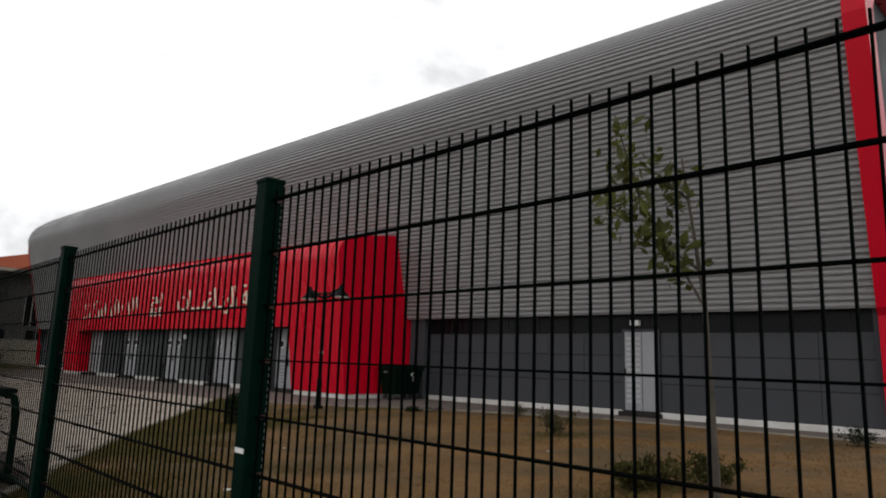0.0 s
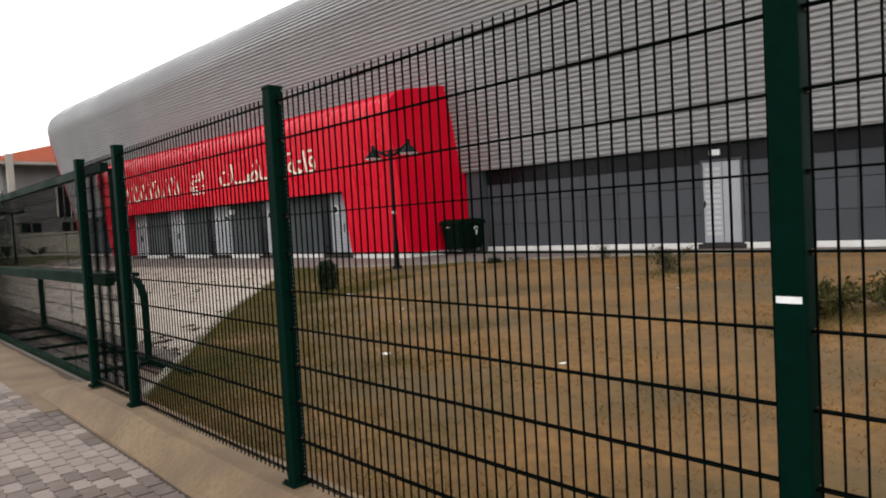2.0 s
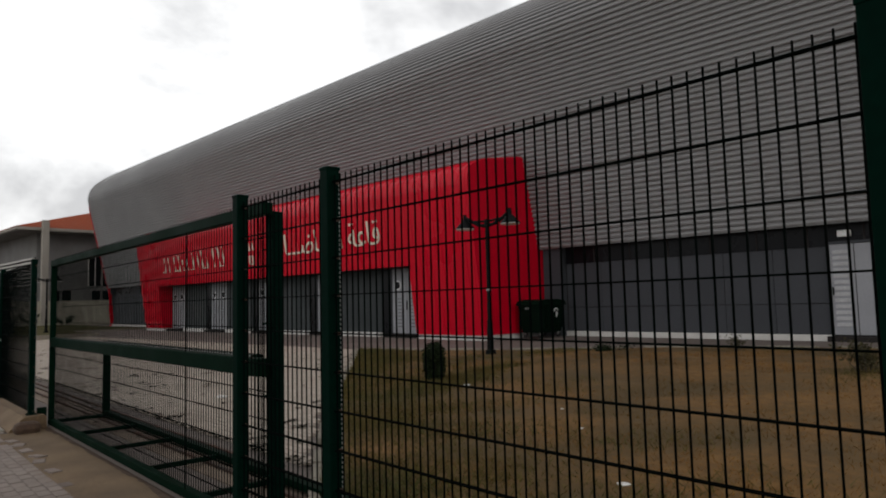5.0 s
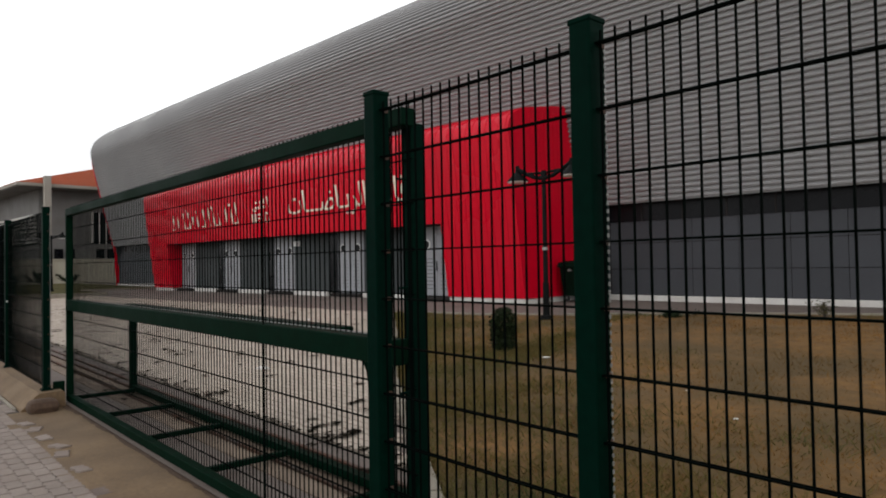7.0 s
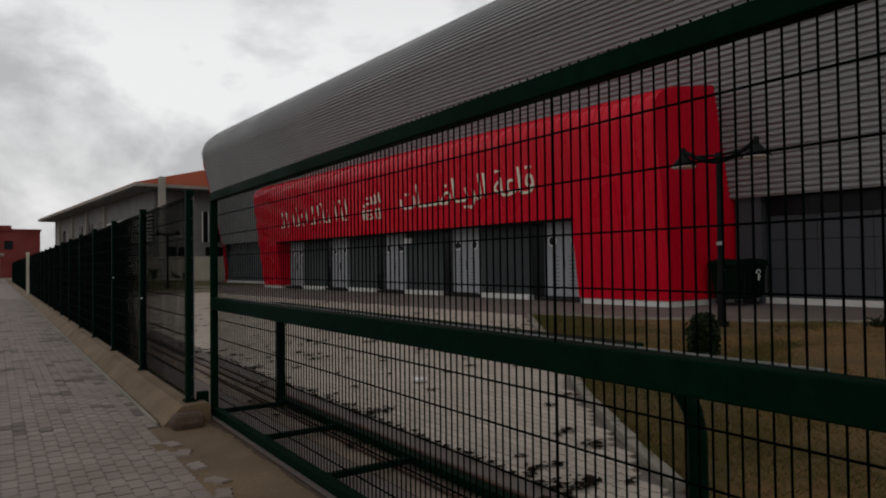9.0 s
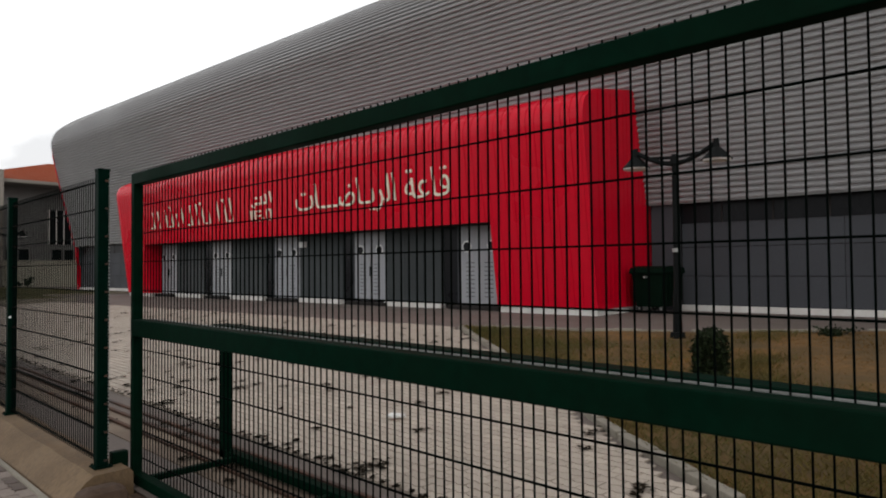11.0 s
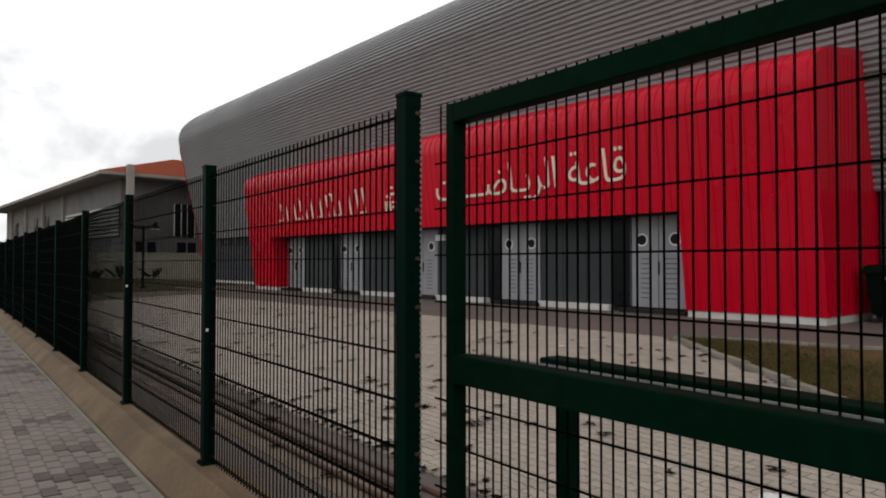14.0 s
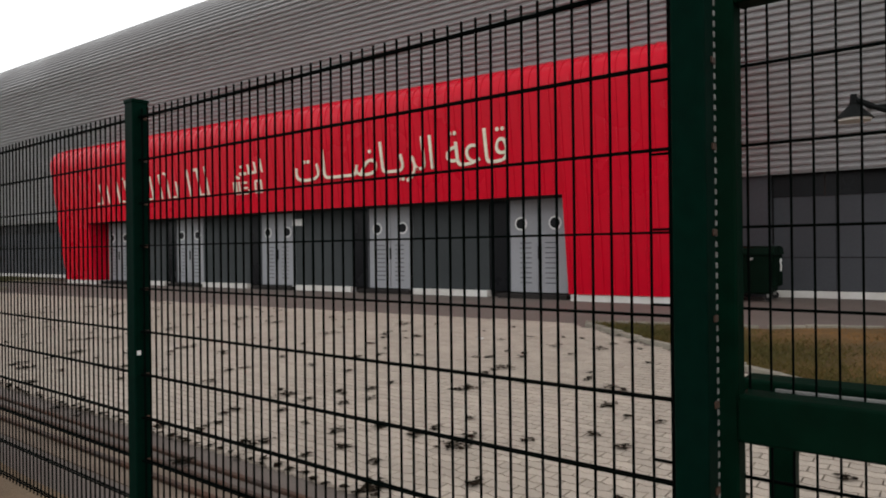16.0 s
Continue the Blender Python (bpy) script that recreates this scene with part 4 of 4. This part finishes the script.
for sx in (-1, 1):
    part("lift_pin", rods(((sx * 0.66, 0, 0.9), (sx * 0.80, 0, 0.9), 0.03)), M_CLIP, bin_)
    for sy in (-1, 1):
        w = part("wheel", rods(((sx * 0.46 - 0.025, sy * 0.28, 0.08), (sx * 0.46 + 0.025, sy * 0.28, 0.08), 0.08), sides=14), M_TYRE, bin_)
        part("wheel_fork", boxed(((sx * 0.46 - 0.04, sy * 0.28 - 0.03, 0.08), (sx * 0.46 + 0.04, sy * 0.28 + 0.03, 0.19)), bevel=0.005), M_CLIP, bin_)
bm = bmesh.new()
arc = [(0.16 + 0.10 * math.cos(a), -0.445, 0.80 + 0.09 * math.sin(a)) for a in (0.2, 0.7, 1.2, 1.7, 2.2, 2.7, 3.2)]
for a, b in zip(arc, arc[1:]):
    rod(bm, a, b, 0.014, sides=6)
rod(bm, (0.17, -0.445, 0.80), (0.16, -0.445, 0.62), 0.016, sides=6)
rod(bm, (0.17, -0.445, 0.78), (0.24, -0.445, 0.70), 0.014, sides=6)
part("emblem", bm, M_WHITE, bin_, "white recycling emblem")

bush = thing("round_bush", pose(5.42, 10.5, ground_height(5.42) + 0.01), "small dark green clipped bush on the lawn", "bush")
part("stem", rods(((0, 0, 0), (0.01, 0, 0.2), 0.03, 0.02), ((0, 0, 0.12), (0.1, 0.06, 0.36), 0.012, 0.006), ((0, 0, 0.12), (-0.1, 0.02, 0.38), 0.012, 0.006), ((0, 0, 0.15), (0.02, -0.1, 0.42), 0.012, 0.006)), M_BARK, bush)


def in_bush():
    while True:
        p = Vector((random.uniform(-1, 1), random.uniform(-1, 1), random.uniform(-1, 1)))
        if 0.35 < (p.x * p.x + p.y * p.y + 0.75 * p.z ** 4) ** 0.5 < 0.9 + 0.2 * noise.noise(p * 3):
            return (p.x * 0.205, p.y * 0.205, 0.31 + p.z * 0.33)


raw("crown", *leaf_cloud(3600, in_bush, 0.026), M_LEAF, bush)


def shrub(x, y, spread_x, spread_y, height, count, mat_, label, leaf=0.03):
    s = thing("shrub", pose(x, y, ground_height(x) + 0.015), label, "shrub", "lawn shrubs")
    bm = bmesh.new()
    tips = []
    for _ in range(11):
        t = (random.gauss(0, spread_x * 0.5), random.gauss(0, spread_y * 0.5), random.uniform(0.5, 1.0) * height)
        rod(bm, (t[0] * 0.2, t[1] * 0.2, -0.02), t, 0.008, 0.003, sides=5)
        tips.append(t)
    part("stems", bm, M_BARK, s)

    def at():
        t = random.choice(tips)
        k = random.uniform(0.35, 1.05)
        return (t[0] * k + random.gauss(0, 0.05), t[1] * k + random.gauss(0, 0.05), max(0.01, t[2] * k + random.gauss(0, 0.03)))

    raw("leaves", *leaf_cloud(count, at, leaf), mat_, s)


shrub(5.9, 1.9, 0.75, 0.35, 0.34, 2600, M_OLIVE, "low olive green spreading shrub on the dry lawn")
shrub(6.7, 1.3, 0.5, 0.35, 0.40, 1500, M_OLIVE, "low olive green shrub on the dry lawn")
shrub(8.9, 5.2, 0.45, 0.4, 0.45, 900, M_SHRUB, "pale dry straggling shrub on the lawn")
shrub(13.0, 1.4, 0.5, 0.4, 0.40, 450, M_LEAF, "dark shrub by the end of the hall")
shrub(10.4, 10.6, 0.7, 0.25, 0.10, 700, M_LEAF, "low dark green ground cover by the apron")
shrub(11.9, 8.4, 0.25, 0.2, 0.40, 160, M_SHRUB, "thin yellow-green weed by the apron")

sapling = thing("sapling", pose(2.4, -0.6, ground_height(2.4)), "thin young tree with sparse yellow-green leaves", "tree")
part("trunk", rods(((0, 0, -0.05), (0.02, 0, 0.9), 0.022, 0.019), ((0.02, 0, 0.9), (-0.02, 0.02, 1.9), 0.019, 0.014), ((-0.02, 0.02, 1.9), (-0.12, 0.08, 2.7), 0.014, 0.005), sides=8), M_BARK, sapling)
TWIGS = [((-0.02, 0.02, 1.85), (-0.45, 0.28, 2.45)), ((-0.45, 0.28, 2.45), (-0.85, 0.2, 2.72)), ((-0.03, 0.03, 2.05), (-0.25, 0.30, 2.25)), ((-0.45, 0.28, 2.45), (-0.70, 0.40, 2.35)), ((-0.10, 0.07, 2.45), (-0.30, 0.22, 2.60))]
TWIGS = [tuple((x * 0.78, y * 0.78, z) for x, y, z in pair) for pair in TWIGS]
part("limbs", rods(*[(a, b, 0.009, 0.003) for a, b in TWIGS], sides=5), M_BARK, sapling)


def on_limb():
    a, b = random.choice(TWIGS)
    k = random.uniform(0.3, 1.08)
    p = Vector(a).lerp(Vector(b), k)
    return (p.x + random.gauss(0, 0.05), p.y + random.gauss(0, 0.05), p.z + random.gauss(-0.02, 0.07))


raw("crown", *leaf_cloud(300, on_limb, 0.043), M_SAPLEAF, sapling)
part("stake", rods(((0.06, 0.05, -0.05), (0.06, 0.05, 1.25), 0.02), sides=8), M_BARK, sapling, "weathered wooden stake")


# ---- litter ----
def clump_leaves():
    vs, fs = [], []
    spots = []
    while len(spots) < 300:
        x, y = 1.4 + 6.6 * random.random() ** 1.3, random.uniform(7.5, 30)
        if in_yard(x, y) and random.random() < 0.35 + 0.9 * max(0.0, 0.4 + noise.noise((x * 0.5, y * 0.5, 9))):
            spots.append((x, y, random.uniform(0.025, 0.065) if random.random() < 0.8 else random.uniform(0.07, 0.15)))
    for _ in range(25):
        spots.append((random.uniform(0.65, 1.45), random.uniform(6.2, 19.0), random.uniform(0.03, 0.09)))
    # Small dark pieces in a close line along the track bed's far edge.
    for k in range(150):
        spots.append((random.gauss(1.36, 0.02), 6.2 + 0.135 * k, random.uniform(0.015, 0.04)))
    for x, y, r in spots:
        for _ in range(int(30 * r / 0.1)):
            px, py = random.gauss(x, r * 0.6), random.gauss(y, r * 0.45)
            s, a = random.uniform(0.016, 0.04), random.uniform(0, 6.28)
            z = max(ground_height(px), 0.036) + random.uniform(0.006, 0.022)
            k = len(vs)
            for q, rr in ((0, 1), (1.57, 0.5), (3.14, 1), (4.71, 0.5)):
                vs.append((px + s * rr * math.cos(a + q), py + s * rr * math.sin(a + q), z + random.uniform(-0.004, 0.006)))
            fs.append((k, k + 1, k + 2, k + 3))
    return vs, fs


tagged(raw("leaf_litter", *clump_leaves(), M_LITTERLEAF), "dark dead leaves in clumps over the paved yard, and a dark line by the track", "leaf litter", kind="stuff")


def paper(x, y, s):
    bm = bmesh.new()
    bmesh.ops.create_icosphere(bm, subdivisions=2, radius=s)
    for q in bm.verts:
        q.co = Vector((q.co.x * 1.5, q.co.y, q.co.z * 0.35)) * (1 + 0.5 * noise.noise(q.co * 30 + Vector((x, y, 0))))
    o = tagged(solid("paper_scrap", bm, M_PAPER), "crumpled white paper scrap on the ground", "litter", "paper scraps")
    o.location = (x, y, ground_height(x) + s * 0.30 + 0.02)
    o.rotation_euler.z = x * 7


for x, y, s in ((2.55, 5.0, 0.05), (3.1, 3.1, 0.035), (5.3, 9.6, 0.05), (2.56, 12.3, 0.08), (4.6, 7.2, 0.03), (7.4, 4.2, 0.03), (3.9, 6.4, 0.025), (6.2, 17.4, 0.05)):
    paper(x, y, s * 0.75)

# ---- neighbouring house and far things ----
house = thing("tiled_house", pose(9.55, 67.8, 0.3, 0, 0, 5.0), "grey two-storey house with an orange tiled hip roof", "house")
HW, HL, HE, HR = 15.0, 50.0, 8.15, 10.9
part("wall", boxed(((0.5, 0.4, 0), (HW, HL, HE))), M_PLASTER, house)
part("corner_column", boxed(((0.35, -1.80, 0), (0.85, -1.32, HE + 0.85)), bevel=0.02), M_COLUMN, house)
for k in range(2, 6):
    part("column", boxed(((0.18, 9.0 * k, 0), (0.6, 9.0 * k + 0.5, HE)), bevel=0.02), M_COLUMN, house)
part("eave", boxed(((-1.5, -1.3, HE), (HW + 1.3, HL + 1.3, HE + 0.26)), bevel=0.03), M_COLUMN, house)
part("eave_soffit", boxed(((-1.35, -1.15, HE - 0.06), (HW + 1.1, HL + 1.1, HE - 0.003))), M_PLASTER, house)


def tile_courses(n=26):
    """Tile courses climbing to the ridge, each overlapping the one below."""
    roof = part("roof", boxed(((-1.3, -1.1, HE + 0.2), (HW + 1.1, HL + 1.1, HE + 0.27))), M_TILE, house, "orange clay tile roof")
    base, x0, x1, y0, y1 = HE + 0.27, -1.45, HW + 1.25, -1.25, HL + 1.25
    half = (x1 - x0) / 2
    for i in range(n):
        ring = []
        for t, lift in ((i / n, 0.06), (min(1.0, (i + 1.12) / n), 0.0)):
            d, z = half * t, base + (HR - HE) * t + lift
            ring.append([(x0 + d, y0 + d, z), (x1 - d, y0 + d, z), (x1 - d, y1 - d, z), (x0 + d, y1 - d, z)])
        vs = [(x, y, z - 0.06) for x, y, z in ring[0]] + ring[0] + ring[1]
        raw("tile_course", vs, [(r + j, r + (j + 1) % 4, r + 4 + (j + 1) % 4, r + 4 + j) for r in (0, 4) for j in range(4)], M_TILE, roof)


tile_courses()
part("louvre_backing", boxed(((0.44, 0.6, 3.4), (0.497, 17.2, 6.0))), M_RECESS, house)
for k in range(8):
    part("louvre", boxed(((0.26, 0.7, 5.80 - 0.32 * k), (0.44, 17.1, 5.95 - 0.32 * k)), bevel=0.01), M_LOUVRE, house, "white horizontal louvre")
for k in range(5):
    w = part("window", boxed(((0.42, 19.5 + 5.6 * k, 4.6), (0.53, 21.2 + 5.6 * k, 6.4))), M_DARK, house)
    part("window_frame", boxed(((0.40, 19.4 + 5.6 * k, 4.5), (0.50, 21.3 + 5.6 * k, 4.6)), bevel=0.01), M_LOUVRE, w)
for x in (1.65, 2.55, 5.0, 5.9, 7.4, 8.3):
    w = part("window", boxed(((x, 0.32, 2.2), (x + 0.7, 0.43, 3.05))), M_DARK, house)
    part("window_sill", boxed(((x - 0.08, 0.2, 2.12), (x + 0.78, 0.42, 2.2))), M_PLASTER, w)
tall = part("window", boxed(((4.7, 0.32, 3.5), (6.4, 0.43, 6.3))), M_DARK, house)
for x in (4.66, 5.21, 5.78, 6.36):
    part("window_frame", boxed(((x, 0.27, 3.5), (x + 0.08, 0.40, 6.3))), M_LOUVRE, tall)

tagged(solid("yard_wall", boxed(((2.2, 66.2, 0.2), (16.5, 66.45, 2.35)), ((2.15, 66.15, 2.35), (16.55, 66.5, 2.45)), bevel=0.015), M_WHITEWALL), "cream painted yard wall before the house", "wall", kind="structure")
for x, y, h, w in ((7.4, 63.5, 0.9, 0.7), (9.2, 63.8, 1.1, 0.9), (11.6, 64.4, 0.8, 1.3), (5.0, 61.5, 0.9, 0.7)):
    shrub(x, y, w, 0.6, h, 300, M_LEAF, "dark garden shrub before the cream wall", 0.11)

far_house = thing("far_building", pose(-8.0, 152, 0), "far red-brown building with a flat roof", "building")
part("wall", boxed(((-20, 0, 0), (13.5, 14, 8.6)), ((-20, 3, 8.6), (9.0, 12, 9.8))), M_FARRED, far_house)
part("parapet", boxed(((-20.2, -0.2, 8.6), (13.7, 0.2, 9.0))), M_FARRED, far_house)
for k in range(5):
    part("window", boxed(((-5 + 3.2 * k, -0.06, 5.2), (-3.6 + 3.2 * k, 0.05, 6.8))), M_DARK, far_house)
gatehouse = thing("far_wall_house", pose(-7.5, 97, 0), "low grey plastered building at the pavement's end", "building")
part("wall", boxed(((-4, 0, 0), (6.4, 5, 3.1))), M_PLASTER, gatehouse)
part("roof_slab", boxed(((-4.3, -0.4, 3.1), (6.8, 5.3, 3.35)), bevel=0.02), M_COLUMN, gatehouse)
part("doorway", boxed(((3.6, -0.05, 0), (4.7, 0.04, 2.2))), M_DARK, gatehouse)


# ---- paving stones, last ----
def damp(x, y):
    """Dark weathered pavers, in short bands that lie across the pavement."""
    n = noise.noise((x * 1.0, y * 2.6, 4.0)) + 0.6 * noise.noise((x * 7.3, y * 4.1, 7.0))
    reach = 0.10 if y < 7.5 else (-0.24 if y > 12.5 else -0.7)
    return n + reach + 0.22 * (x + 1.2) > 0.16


def stones(name, parent, zone, keep, single, mat_, dirty):
    loose, vs, fs = lay_stones(*zone, lambda x, y: keep(x, y) and not dirty(x, y), single)
    rest = raw("joined_pavers", vs, fs, mat_, parent)
    rest["kind"] = "stuff"
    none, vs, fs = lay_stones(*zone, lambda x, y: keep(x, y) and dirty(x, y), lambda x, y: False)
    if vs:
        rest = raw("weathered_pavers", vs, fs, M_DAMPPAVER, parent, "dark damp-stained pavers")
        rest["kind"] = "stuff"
    v, n = stone_mesh(0.0, 0.0, 0.0, yard=zone[0] > 0)
    me = bpy.data.meshes.new(name)
    me.from_pydata(v, [], stone_faces(0, n))
    me.materials.append(mat_)
    for x, y in loose:
        o = new(name, me)
        o.parent = parent
        o.location = (x, y, (ground_height(x) if x > 0 else 0.0) + random.uniform(-0.002, 0.002))


def on_street(x, y):
    if 6.2 < y < 12.4 and x > -0.42:
        return x < -0.40 + 0.14 * noise.noise((0, y * 3.6, 1))
    return x < (-0.345 if y < 12.5 else -0.325)


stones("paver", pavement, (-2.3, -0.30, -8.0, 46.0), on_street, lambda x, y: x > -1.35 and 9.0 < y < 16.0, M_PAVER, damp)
stones("paver", yard_ground, (0.2, 8.6, 5.6, 39.0), in_yard, lambda x, y: 1.3 < x < 3.0 and 10.0 < y < 14.5, M_YARD, lambda x, y: False)


def loose_paver(x, y, turn, tilt):
    v, n = stone_mesh(-0.0, -STONE_L / 2, 0.0, depth=0.05)
    o = tagged(raw("loose_paver", v, stone_faces(0, n) + [tuple(range(n, 2 * n))], M_PAVER), "loose grey paving block at the edge of the gate drive", "paving block", "loose pavers")
    o.matrix_basis = pose(x, y, 0.012, 0, tilt, turn)


for x, y, turn, tilt in ((-0.33, 9.55, 8, 3), (-0.34, 10.12, -14, 2), (-0.30, 10.42, 25, 4), (-0.34, 10.85, 5, -3), (-0.33, 11.28, -20, 3), (-0.35, 11.62, 12, 2)):
    loose_paver(x, y, turn, tilt)
